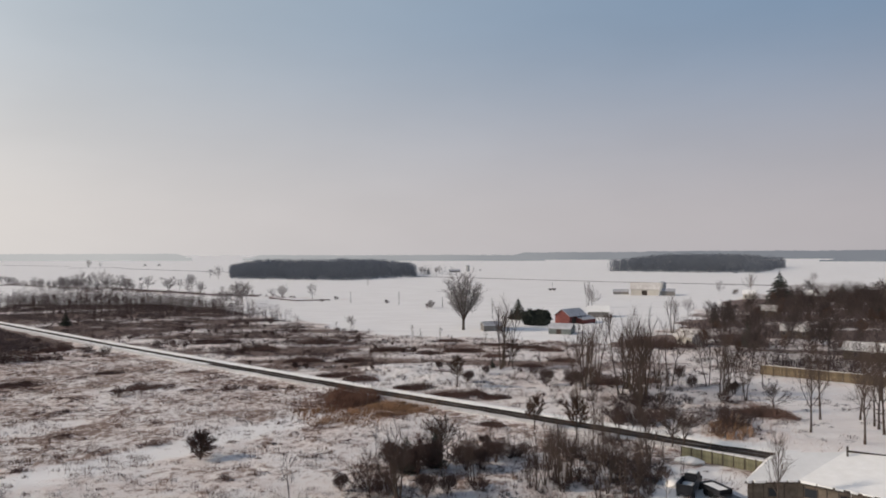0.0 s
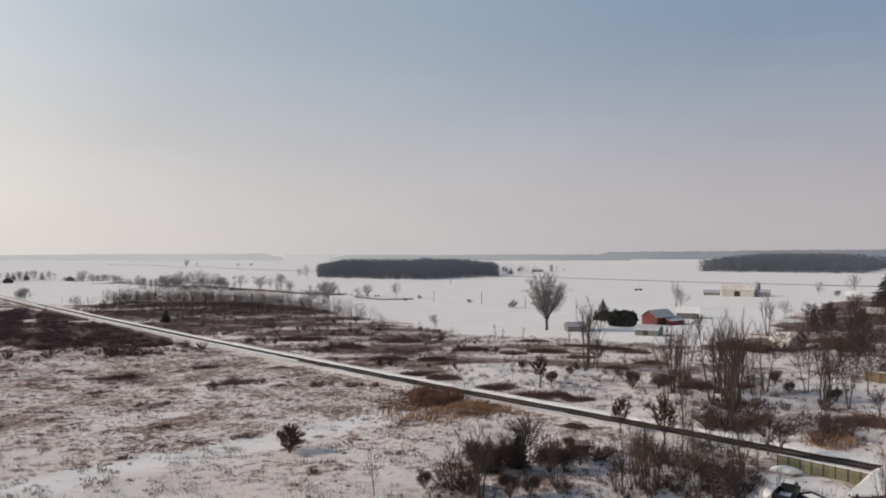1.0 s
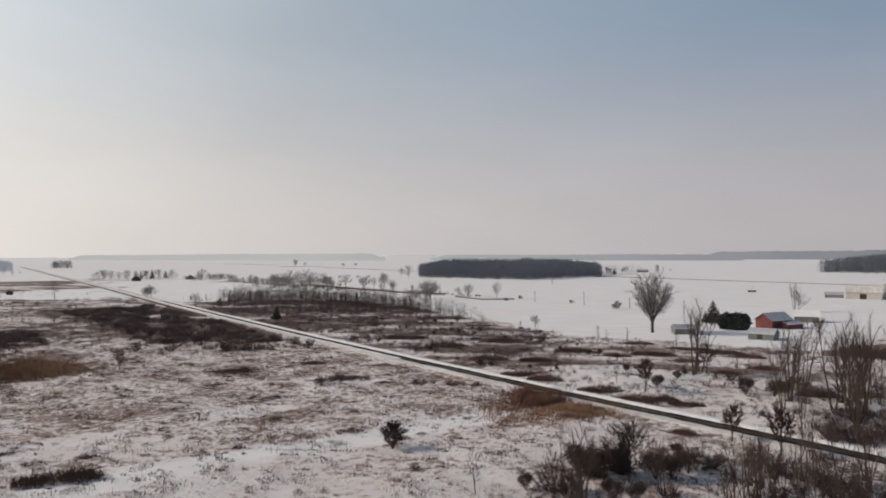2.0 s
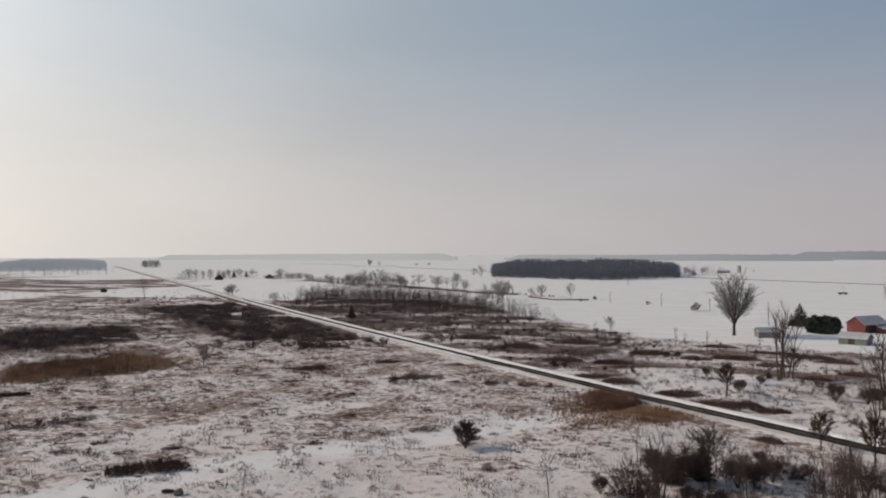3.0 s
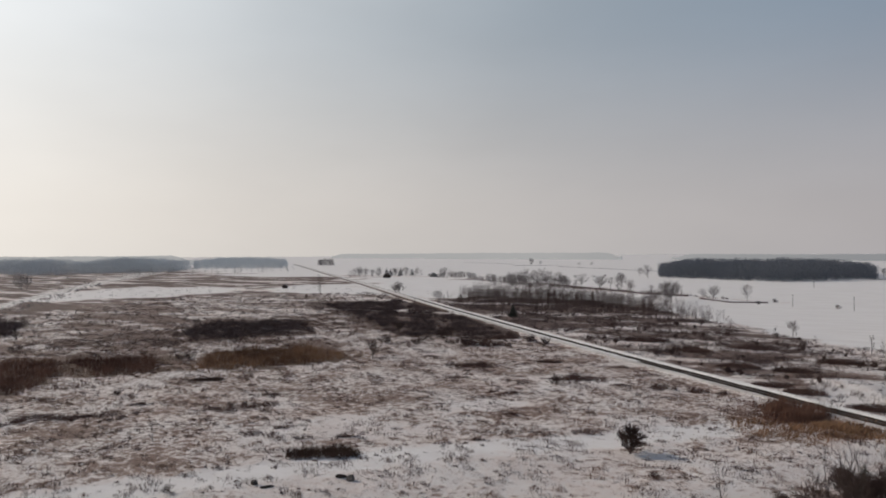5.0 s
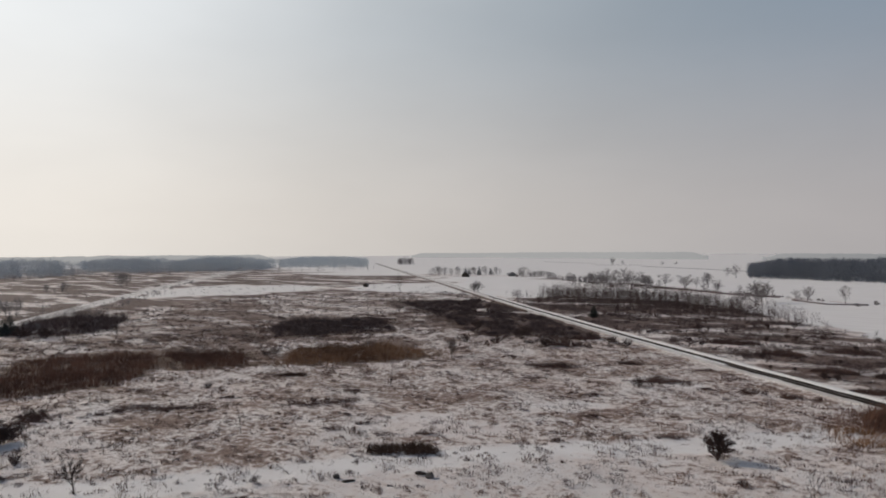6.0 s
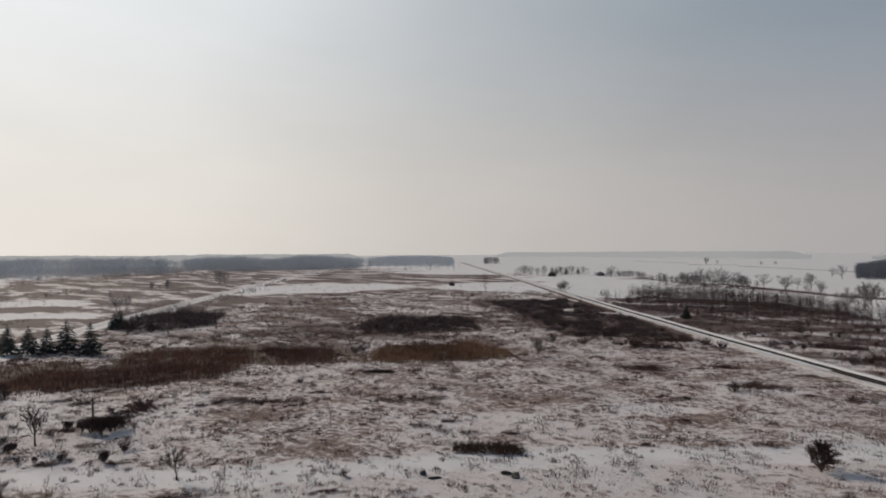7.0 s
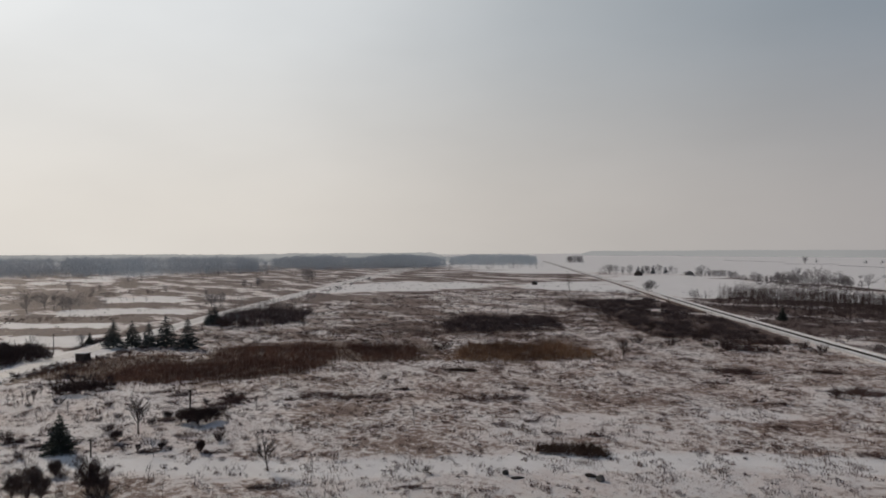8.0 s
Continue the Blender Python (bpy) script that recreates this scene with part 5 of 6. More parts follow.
def tussocks(corners, count, seed, material, label, clump=14):
    """Low matted clumps of dead weeds, each a loose heap of stalks."""
    rng = np.random.RandomState(seed)
    p = scatter(corners, count, seed, clump)
    size = rng.gamma(2.2, 0.5, count) + 0.35
    k = 36
    feet, s_ = np.repeat(p, k, 0), np.repeat(size, k)
    a, r = rng.uniform(0, math.tau, count * k), np.sqrt(rng.uniform(0, 1, count * k))
    feet = feet + np.column_stack([np.cos(a) * 0.85, np.sin(a) * 0.62]) * (r * s_)[:, None]
    h = (0.24 + 0.32 * np.minimum(s_, 2.0)) * (1.15 - 0.8 * r) * rng.uniform(0.6, 1.3, count * k)
    tips = np.column_stack([rng.normal(0, 0.16, count * k), rng.normal(0, 0.16, count * k), h])
    v, f = blades(feet, np.zeros(count * k), tips, rng.uniform(0.018, 0.052, count * k), rng)
    return stuff("weed_tussocks", v, f, material, label, "weeds")


def thicket(corners, count, high, seed, material, label, clump=0.0, name="thicket", blades_each=26, wide=0.9, fat=1.0):
    """Many leafless shrubs grown together."""
    rng = np.random.RandomState(seed)
    p = scatter(corners, count, seed, clump)
    size = high * rng.uniform(0.45, 1.15, count)
    k = blades_each
    feet = np.repeat(p, k, 0)
    s = np.repeat(size, k)
    a = rng.uniform(0, math.tau, count * k)
    r = np.sqrt(rng.uniform(0, 1, count * k)) * wide * s * 0.55
    low = s * rng.uniform(0, 0.6, count * k) * (1 - 0.5 * r / (wide * s * 0.55))
    feet = feet + np.column_stack([np.cos(a), np.sin(a)]) * (r * rng.uniform(0.3, 1, count * k))[:, None]
    up = s * rng.uniform(0.25, 0.6, count * k) * (1.1 - 0.6 * r / (wide * s * 0.55))
    tips = np.column_stack([np.cos(a) * r * 0.5 + rng.normal(0, 0.1, count * k) * s, np.sin(a) * r * 0.5 + rng.normal(0, 0.1, count * k) * s, up])
    v, f = blades(feet, low, tips, fat * (0.022 * s + 0.015), rng)
    return stuff(name, v, f, material, label, "shrubs")


def twig_stand(name, corners, count, high, seed, material, label, each=40, width=0.06, clump=0.0, thin=False):
    """A far stand of leafless trees: stems, and fans of twigs above them."""
    rng = np.random.RandomState(seed)
    p = scatter(corners, count, seed, clump)
    h = high * (rng.uniform(0.3, 1.1, count) if thin else rng.uniform(0.8, 1.04, count))
    edge = line_gap(p[:, 0], p[:, 1], list(corners) + [corners[0]])
    h *= np.clip(0.72 + edge / (2.2 * high) * 0.3, 0, 1) * (1 + (0.34 if thin else 0.07) * ripple(p[:, 0], p[:, 1], 3.5 * high, seed))
    stem = np.column_stack([rng.normal(0, 0.3, count), rng.normal(0, 0.3, count), h * 0.9])
    v0, f0 = blades(p, np.zeros(count), stem, (0.004 * h + 0.02) if thin else (0.003 * h + 0.03), rng)
    feet, hh = np.repeat(p, each, 0), np.repeat(h, each)
    n = count * each
    a, u = rng.uniform(0, math.tau, n), rng.uniform(0.0, 1.0, n) ** (0.8 if thin else 1.1)
    round_ = np.sqrt(np.clip(1 - ((u - 0.6) / 0.46) ** 2, 0.02, 1))
    reach = hh * (0.2 if thin else 0.3) * round_ * np.sqrt(rng.uniform(0.02, 1, n))
    reach = np.where(u < 0.3, hh * (0.1 if thin else 0.3) * rng.uniform(0.2, 1, n), reach)
    tips = np.column_stack([np.cos(a) * reach, np.sin(a) * reach, hh * rng.uniform(0.03, 0.12, n)])
    tips[:, :2] *= rng.uniform(0.25, 0.6, n)[:, None]
    feet = feet + np.column_stack([np.cos(a), np.sin(a)]) * (reach * 0.75)[:, None]
    v1, f1 = blades(feet, hh * u * 0.9, tips, width * rng.uniform(0.5, 1.4, n), rng)
    return stuff(name, np.vstack([v0, v1]), np.vstack([f0, f1 + len(v0)]), material, label, "woodland")


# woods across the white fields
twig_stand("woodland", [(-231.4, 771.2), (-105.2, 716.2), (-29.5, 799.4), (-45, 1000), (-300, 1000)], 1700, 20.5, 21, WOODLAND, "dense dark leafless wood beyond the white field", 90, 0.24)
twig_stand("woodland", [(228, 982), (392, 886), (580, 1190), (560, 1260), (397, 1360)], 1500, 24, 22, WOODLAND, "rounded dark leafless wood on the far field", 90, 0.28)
twig_stand("woodland", [(-1120, 835), (-975, 942), (-1400, 1340), (-1560, 1200)], 1000, 21, 23, HAZEWOOD, "hazy wood beside the end of the road", 70, 0.2)
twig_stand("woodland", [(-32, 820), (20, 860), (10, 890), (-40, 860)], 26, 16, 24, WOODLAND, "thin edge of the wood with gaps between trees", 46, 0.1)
twig_stand("woodland", [(-970, 945), (-1120, 835), (-980, 700), (-1010, 560), (-1150, 640), (-1250, 800)], 900, 25, 43, HAZEWOOD, "hazy deep wood beyond the marsh", 70, 0.2)
twig_stand("woodland", [(-1000, 450), (-930, 330), (-900, 180), (-960, 20), (-1300, 20), (-1300, 500)], 1600, 24, 44, HAZEWOOD, "hazy deep wood beyond the marsh towards the sun", 70, 0.2)
twig_stand("woodland", [(-1104, 627), (-1000, 566), (-960, 470), (-1240, 520), (-1500, 640), (-1250, 720)], 700, 24, 72, HAZEWOOD, "hazy wood across the end of the marsh", 70, 0.2)
# hedgerow wood, saplings along the field edge, trees round the village
twig_stand("hedgerow", [(-320, 566), (-242, 556), (-240, 536), (-316, 548)], 70, 13, 25, HAZETWIG, "hedgerow of leafless trees between snowy fields", 120, 0.045)
twig_stand("hedgerow", [(-400, 655), (-320, 604), (-320, 592), (-400, 640)], 70, 7, 26, HAZETWIG, "low leafless hedgerow along the field", 100, 0.06)
twig_stand("sapling_stand", [(-236, 362), (-150, 336), (-120, 342), (-112, 366), (-150, 402), (-194, 420), (-240, 408)], 420, 9.5, 27, TWIG, "stand of thin leafless saplings above dark brush", 110, 0.024, 16, True)
twig_stand("sapling_stand", [(-241, 376), (-200, 352), (-152, 344), (-92, 308), (-104, 340), (-112, 362), (-214, 403)], 420, 7.0, 71, TWIG, "thin leafless saplings scattered through dark brush", 110, 0.02, 14, True)
twig_stand("sapling_stand", [(-223.1, 352.9), (-172.9, 328.1), (-115.1, 308.0), (-77.8, 288.7), (-63.3, 309.8), (-107.5, 375.6), (-161.6, 432.5), (-252.3, 478.7), (-278.1, 439.8)], 1300, 8.5, 83, DUSKBRUSH, "dark thin leafless saplings crowding out of the brush", 100, 0.036, 15, True)
twig_stand("sapling_stand", [(-262, 372), (-236, 362), (-240, 408), (-275, 400)], 40, 5.0, 28, HAZETWIG, "thin leafless saplings at the field corner", 110, 0.022, 0, True)
twig_stand("village_trees", [(63, 174), (100, 165), (150, 210), (250, 330), (300, 470), (230, 470), (120, 300), (75, 236)], 600, 11, 29, DARKBRUSH, "crowded leafless trees and brush round village houses", 130, 0.06)
thicket([(-240, 350), (-190, 306), (-94, 223), (-60, 198), (-20, 172), (-17, 246), (-52, 284), (-74, 310), (-116, 366), (-150, 395), (-240, 400)], 4600, 1.7, 31, DUSKBRUSH, "low dark brush between the road and the white field", 20, wide=1.5)
thicket([(-286, 302), (-262, 346), (-172, 274), (-126, 228), (-124, 214), (-153, 200), (-196, 238)], 2800, 2.3, 32, DUSKBRUSH, "dark brush grown along the roadside", 18, wide=1.5)
thicket([(-229, 166), (-251, 194), (-222, 220), (-188, 194), (-194, 173), (-207, 156)], 700, 2.9, 33, DUSKBRUSH, "dark thicket in the middle of the meadow", 11, wide=1.4)
thicket([(-30, 182), (12, 142), (52, 112), (64, 170), (48, 222), (9, 244), (-18, 246)], 330, 1.7, 34, BRUSH, "scattered low brush beyond the road", 12)
thicket([(63, 174), (100, 165), (150, 210), (250, 330), (300, 470), (230, 470), (120, 300), (75, 236)], 850, 4.0, 35, DARKBRUSH, "tangled brown brush round village houses")
thicket([(80, 173), (112, 146), (135, 165), (92, 196)], 220, 3.0, 66, DARKBRUSH, "dark brush behind the tan fence")
twig_stand("village_trees", [(82, 175), (116, 148), (140, 170), (96, 200)], 60, 8, 67, DARKBRUSH, "dark leafless trees behind the tan fence", 110, 0.06)
thicket([(-172, 215), (-118, 186), (-96, 206), (-120, 226), (-150, 236)], 300, 1.5, 36, BRUSH, "clumps of dark brush in the meadow", 14)
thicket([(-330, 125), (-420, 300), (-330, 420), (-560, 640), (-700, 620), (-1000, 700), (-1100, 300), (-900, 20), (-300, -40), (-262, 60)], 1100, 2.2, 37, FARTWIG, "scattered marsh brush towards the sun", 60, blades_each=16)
thicket([(-400, 655), (-300, 585), (-229, 536), (-147, 500), (-90, 452), (-90, 446), (-150, 490), (-232, 526), (-305, 572), (-400, 645)], 260, 2.6, 48, TWIG, "brush along the hedge bank across the field")
thicket([(-330, 145), (-700, 420), (-720, 410), (-350, 128)], 130, 3.0, 49, FARTWIG, "bushes along the far stretch of the side road", 30)
thicket([(-250, 15), (-215, 20), (-205, 10), (-240, -10)], 90, 4.0, 38, BRUSH, "dark thicket beside the side road")
thicket([(-296, 98), (-266, 98), (-275, 128), (-320, 156), (-340, 142), (-326, 116)], 420, 4.2, 39, DUSKBRUSH, "tall dark brush along the side road", wide=1.1)
twig_stand("roadside_trees", [(-296, 98), (-266, 98), (-275, 128), (-320, 156), (-340, 142), (-326, 116)], 110, 9.0, 68, DUSKBRUSH, "leafless trees rising from brush along the side road", 110, 0.03)
thicket([(56, 226), (66, 210), (78, 216), (72, 226)], 120, 3.6, 69, BRUSH, "dark hedge beside the small house")
thicket([(88, 222), (96, 214), (102, 222), (92, 230)], 90, 4.6, 70, BRUSH, "dark hedge behind the small house")

thicket([(29, 123), (38, 120), (48, 142), (37, 148)], 200, 2.1, 74, DARKBRUSH, "dark brush below the many-stemmed trees", wide=1.3)
thicket([(40, 120), (51, 118), (58, 130), (49, 134)], 130, 1.9, 75, DARKBRUSH, "dark brush beside the golden reeds", wide=1.3)

thicket([(-172, 24), (-169, 34), (-180, 37), (-192, 27)], 110, 1.9, 76, DARKBRUSH, "dark tall stalks below the side road", wide=0.8)
thicket([(-219, 9), (-221, 17), (-237, 31), (-258, 29), (-267, 11)], 200, 3.0, 77, DARKBRUSH, "dark hedge mass across the side road")
thicket([(-197, 15), (-208, 16), (-214, 29), (-216, 35), (-203, 34), (-201, 27)], 260, 0.9, 78, BRUSH, "dark weeds on the bank of the side road", wide=1.6)
thicket([(-243, 36), (-263, 51), (-273, 53), (-261, 44)], 150, 1.3, 79, BRUSH, "dark weeds along the far bank of the side road", wide=1.4)


thicket([(20.7, 88.0), (22.8, 97.1), (31.8, 105.2), (30.1, 94.6), (25.1, 86.4)], 90, 1.5, 81, DARKBRUSH, "low dark brush beside the yard", 6)


thicket([(25.0, 114.4), (31.2, 109.8), (32.9, 102.6), (25.3, 86.9), (17.5, 86.6), (19.9, 106.3)], 170, 1.5, 84, DARKBRUSH, "dark scrub below slender trees beside the yard", 5, fat=0.8)


def grass_cover(name, count, box_, high, seed, material, label, floor=0.3):
    """Dead grass and weeds wherever the cover is thick enough."""
    rng = np.random.RandomState(seed)
    got = []
    total = 0
    while total < count:
        p = np.column_stack([rng.uniform(box_[0], box_[1], count), rng.uniform(box_[2], box_[3], count)])
        c = cover_at(p[:, 0], p[:, 1])[0]
        n = 0.5 * ripple(p[:, 0], p[:, 1], 3.2, seed + 1) + 0.5 * ripple(p[:, 0], p[:, 1], 8, seed + 2) + 0.45 * ripple(p[:, 0], p[:, 1], 24, seed + 3)
        keep = c + 0.6 * n > rng.uniform(floor, floor + 0.7, len(p))
        keep &= (np.hypot(p[:, 0], p[:, 1]) > 70)
        got.append(p[keep])
        total += keep.sum()
    p = np.vstack(got)[:count]
    each = 3
    feet = np.repeat(p, each, 0) + rng.normal(0, 0.16, (count * each, 2))
    h = np.repeat(high * rng.uniform(0.4, 1.3, count), each) * rng.uniform(0.6, 1.1, count * each)
    tips = np.column_stack([rng.normal(0.05, 0.3, count * each) * h, rng.normal(0, 0.3, count * each) * h, h])
    v, f = blades(feet, np.zeros(count * each), tips, rng.uniform(0.018, 0.05, count * each), rng)
    stuff(name, v, f, material, label, "grass")


thicket([(60, 62), (60, 100), (12, 118), (-186, 284), (-245, 300), (-250, 60), (-205, 30), (-140, -15), (-90, -20), (0, 30)], 2600, 0.5, 45, MATTWIG, "dark weed stalks in tufts across the snowy meadow", 13, "weed_tussocks", 34, 2.3, 0.5)
thicket([(-40, 182), (12, 140), (60, 108), (64, 170), (56, 222), (28, 236), (9, 244), (-20, 248), (-100, 240)], 1500, 1.1, 46, BRUSH, "dark weed tussocks beyond the road", 13, "weed_tussocks", 30, 1.6, 0.7)
thicket([(10, 84), (25, 84), (27, 100), (20, 112), (4, 108), (-10, 96), (-14, 84)], 330, 1.1, 47, DARKBRUSH, "dark undergrowth below the near trees", 9)
thicket([(20, 84), (12, 118), (-186, 284), (-245, 300), (-250, 60), (-205, 30), (-140, -15), (-90, -20)], 1000, 0.75, 82, BRUSH, "dark matted weed clumps with bare stalks in snow", 26, "weed_tussocks", 50, 2.4, 0.5)
tussocks([(60, 62), (60, 100), (12, 118), (-186, 284), (-245, 300), (-250, 60), (-205, 30), (-140, -15), (-90, -20), (0, 30)], 5600, 51, MATTWIG, "matted dark weed clumps across the snowy meadow")
tussocks([(60, 62), (60, 100), (12, 118), (-186, 284), (-245, 300), (-250, 60), (-205, 30), (-140, -15), (-90, -20), (0, 30)], 3400, 52, STRAW, "matted pale grass clumps across the snowy meadow")
tussocks([(-40, 176), (12, 134), (60, 104), (110, 160), (64, 222), (28, 236), (-20, 248), (-100, 300), (-200, 380), (-235, 350)], 1500, 53, BRUSH, "matted dark weed clumps beyond the road")
tussocks([(-260, 60), (-420, 300), (-330, 420), (-560, 640), (-900, 600), (-900, 60), (-300, -30)], 1300, 54, FARTWIG, "matted dark weed clumps over the marsh", 40)
tussocks([(-262, 62), (-330, 125), (-420, 300), (-330, 420), (-262, 350), (-245, 300), (-190, 240), (-150, 130), (-190, 100)], 3000, 55, DUSKBRUSH, "dark weed hummocks over the rough ground", 18)
thicket([(-262, 70), (-330, 130), (-420, 300), (-330, 410), (-262, 345), (-245, 300), (-190, 240), (-160, 150), (-200, 110)], 1300, 1.9, 56, DUSKBRUSH, "scattered low shrubs over the rough ground", 26, wide=1.5)
twig_stand("roadside_trees", [(-555, 634), (-500, 706), (-537, 758), (-608, 694)], 46, 12, 63, HAZETWIG, "far leafless trees round houses by the road", 110, 0.07)
twig_stand("roadside_trees", [(-452, 666), (-408, 680), (-435, 726), (-482, 712)], 40, 8, 64, HAZETWIG, "dense far hedge of dark trees by the road", 110, 0.12)
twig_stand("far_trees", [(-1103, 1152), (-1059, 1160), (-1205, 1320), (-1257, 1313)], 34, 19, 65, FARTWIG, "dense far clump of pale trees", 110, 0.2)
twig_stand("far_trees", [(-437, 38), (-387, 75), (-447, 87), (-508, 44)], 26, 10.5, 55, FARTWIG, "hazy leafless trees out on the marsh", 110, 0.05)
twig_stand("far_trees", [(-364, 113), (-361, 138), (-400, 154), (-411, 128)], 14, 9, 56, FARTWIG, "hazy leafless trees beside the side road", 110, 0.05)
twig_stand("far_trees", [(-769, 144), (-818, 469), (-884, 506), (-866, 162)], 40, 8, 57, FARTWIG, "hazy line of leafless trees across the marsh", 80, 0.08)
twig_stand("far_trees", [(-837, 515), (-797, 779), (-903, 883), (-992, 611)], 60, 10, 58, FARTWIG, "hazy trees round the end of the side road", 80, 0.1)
thicket([(-215, 14), (-230, 30), (-252, 29), (-259, 17)], 150, 4.2, 59, BRUSH, "dark hedge mass beside the side road")
thicket([(-188, 13), (-206, 29), (-220, 50), (-229, 51), (-215, 29), (-198, 14)], 150, 1.5, 60, BRUSH, "dark brush along the bank of the side road")
thicket([(-349, 24), (-340, 68), (-351, 80), (-365, 73), (-376, 26)], 120, 1.8, 61, BRUSH, "low dark hedge across the marsh")
thicket([(-521, 36), (-512, 86), (-554, 163), (-588, 173), (-553, 93), (-560, 39)], 120, 1.8, 62, BRUSH, "low dark hedge farther across the marsh")
grass_cover("dead_grass", 100000, (-260, 60, 5, 250), 0.22, 41, PALEGRASS, "dead grass and weeds poking through the snow", 0.4)
grass_cover("dead_weeds", 7000, (-260, 60, 5, 260), 0.34, 42, STRAW, "dark weed stalks poking through the snow", 0.45)


# ---- distance ----
def treeline(x0, y0, x1, y1, high, seed):
    """A far band of woods with an uneven top."""
    rng = np.random.RandomState(seed)
    n = max(12, int(math.hypot(x1 - x0, y1 - y0) / 9))
    s = np.linspace(0, 1, n)
    nx, ny = -(y1 - y0), x1 - x0
    k = math.hypot(nx, ny)
    nx, ny = nx / k, ny / k
    top = high * (0.86 + 0.03 * ripple(s * k, s * 0, 260, seed) + 0.035 * rng.uniform(-1, 1, n))
    taper = np.clip(np.minimum(s, 1 - s) * k / 60, 0.3, 1) ** 0.6
    xs, ys = x0 + (x1 - x0) * s, y0 + (y1 - y0) * s
    front = np.column_stack([xs, ys, np.full(n, -0.5)])
    brow = np.column_stack([xs + nx, ys + ny, top * taper])
    back = np.column_stack([xs + 2 * nx, ys + 2 * ny, np.full(n, -0.5)])
    v = np.vstack([front, brow, back])
    f = [(r * n + i, r * n + i + 1, (r + 1) * n + i + 1, (r + 1) * n + i) for r in (0, 1) for i in range(n - 1)]
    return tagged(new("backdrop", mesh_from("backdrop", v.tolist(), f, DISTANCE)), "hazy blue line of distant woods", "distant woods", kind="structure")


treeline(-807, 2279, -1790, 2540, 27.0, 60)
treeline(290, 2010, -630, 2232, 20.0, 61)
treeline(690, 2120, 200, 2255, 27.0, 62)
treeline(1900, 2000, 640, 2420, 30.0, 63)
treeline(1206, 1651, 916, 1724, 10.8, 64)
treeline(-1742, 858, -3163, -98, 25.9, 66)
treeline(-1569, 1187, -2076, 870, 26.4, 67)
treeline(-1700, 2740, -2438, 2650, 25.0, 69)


# ---- buildings ----
def windows(parent, xs, z0, z1, y, wide=0.9):
    for x in xs:
        w = part("window", box(x - wide / 2 - 0.08, x + wide / 2 + 0.08, y - 0.05, y + 0.03, z0 - 0.08, z1 + 0.08), WHITEWALL, parent)
        part("pane", box(x - wide / 2, x + wide / 2, y - 0.07, y - 0.045, z0, z1), GLASS, w)


def gabled(name, label, category, x, y, turn, length, depth, eave, ridge, wall, roof, over=0.4, snow=False, doors=(), panes=(), group=""):
    """A building with a gable roof; its ridge runs along x, its front is at -y."""
    t = thing(name, label, category, x, y, gz(x, y), turn, group)
    hl, hd = length / 2, depth / 2
    part("wall", prism([(-hd, -0.3), (hd, -0.3), (hd, eave), (0, ridge), (-hd, eave)], -hl, hl), wall, t)
    th = 0.28 if snow else 0.14
    slope = (ridge - eave) / hd
    for sgn in (-1, 1):
        lo = (sgn * (hd + over), eave - over * slope + 0.02)
        r = part("roof", prism([lo, (0, ridge + 0.02), (0, ridge + 0.02 + th), (lo[0], lo[1] + th)], -hl - over, hl + over), roof, t)
    for x0, x1, z1 in doors:
        part("door", box(x0, x1, -hd - 0.06, -hd + 0.02, 0.0, z1), DARKWOOD, t)
    if panes:
        windows(t, panes, 1.0, 2.1, -hd)
    return t


# the farmyard beyond the brush
red = gabled("barn", "red painted barn with a grey metal roof in snow", "barn", 52.5, 292, 40, 10.5, 7.6, 3.4, 5.8, REDPAINT, METAL, 0.5, False, ((-3.8, -1.2, 2.6),))
part("lean_to", prism([(-3.8, -0.3), (-6.8, -0.3), (-6.8, 1.8), (-3.8, 2.7)], -0.5, 7.5), REDPAINT, red, "low red lean-to")
part("lean_to_roof", prism([(-7.1, 1.75), (-3.8, 2.8), (-3.8, 2.92), (-7.1, 1.87)], -0.8, 7.8), METAL, red)
gabled("shed", "white snow-roofed shed behind the red barn", "shed", 69.8, 319, -12, 9, 8, 2.6, 4.6, GREYWALL, SNOW, 0.5, True)
gabled("shed", "low grey-green metal shed in the farmyard", "shed", 42.5, 254, -25, 8, 6, 2.0, 3.4, GREENSHED, METAL, 0.3, True, ((-1.2, 0.6, 1.9),))
gabled("shed", "small grey shed beside the large tree", "shed", 18, 265, 12, 7, 5, 2.0, 3.2, GREYWALL, METAL, 0.3)
hedge = thing("clipped_hedge", "dense dark evergreen hedge block in the yard", "hedge", 37.3, 283, 0, -8)
hs = Sticks()
hr = random.Random(5)
for _ in range(2600):
    p_ = Vector((hr.uniform(-5.2, 5.2), hr.uniform(-2, 2), hr.uniform(0.1, 6.0)))
    k_ = ((abs(p_.x) / 5.2) ** 3.2 + (abs(p_.y) / 2.2) ** 3.2 + (abs(p_.z - 3.1) / 2.9) ** 3.2) ** (1 / 3.2) / (1 + 0.07 * math.sin(2.1 * p_.x) + 0.04 * math.sin(5 * p_.x))
    p_ = Vector((p_.x / k_, p_.y / k_, 3.1 + (p_.z - 3.1) / k_))
    p_ *= 1 - 0.08 * hr.random()
    hs.blade(p_, p_ + Vector((hr.gauss(0, 0.5), hr.gauss(0, 0.4), hr.gauss(0, 0.5))), 0.35, hr)
part("foliage", hs.mesh("foliage", NEEDLE), NEEDLE, hedge)
part("core", box(-4.2, 4.2, -1.2, 1.2, -0.2, 5.0, 1.1), NEEDLE, hedge)

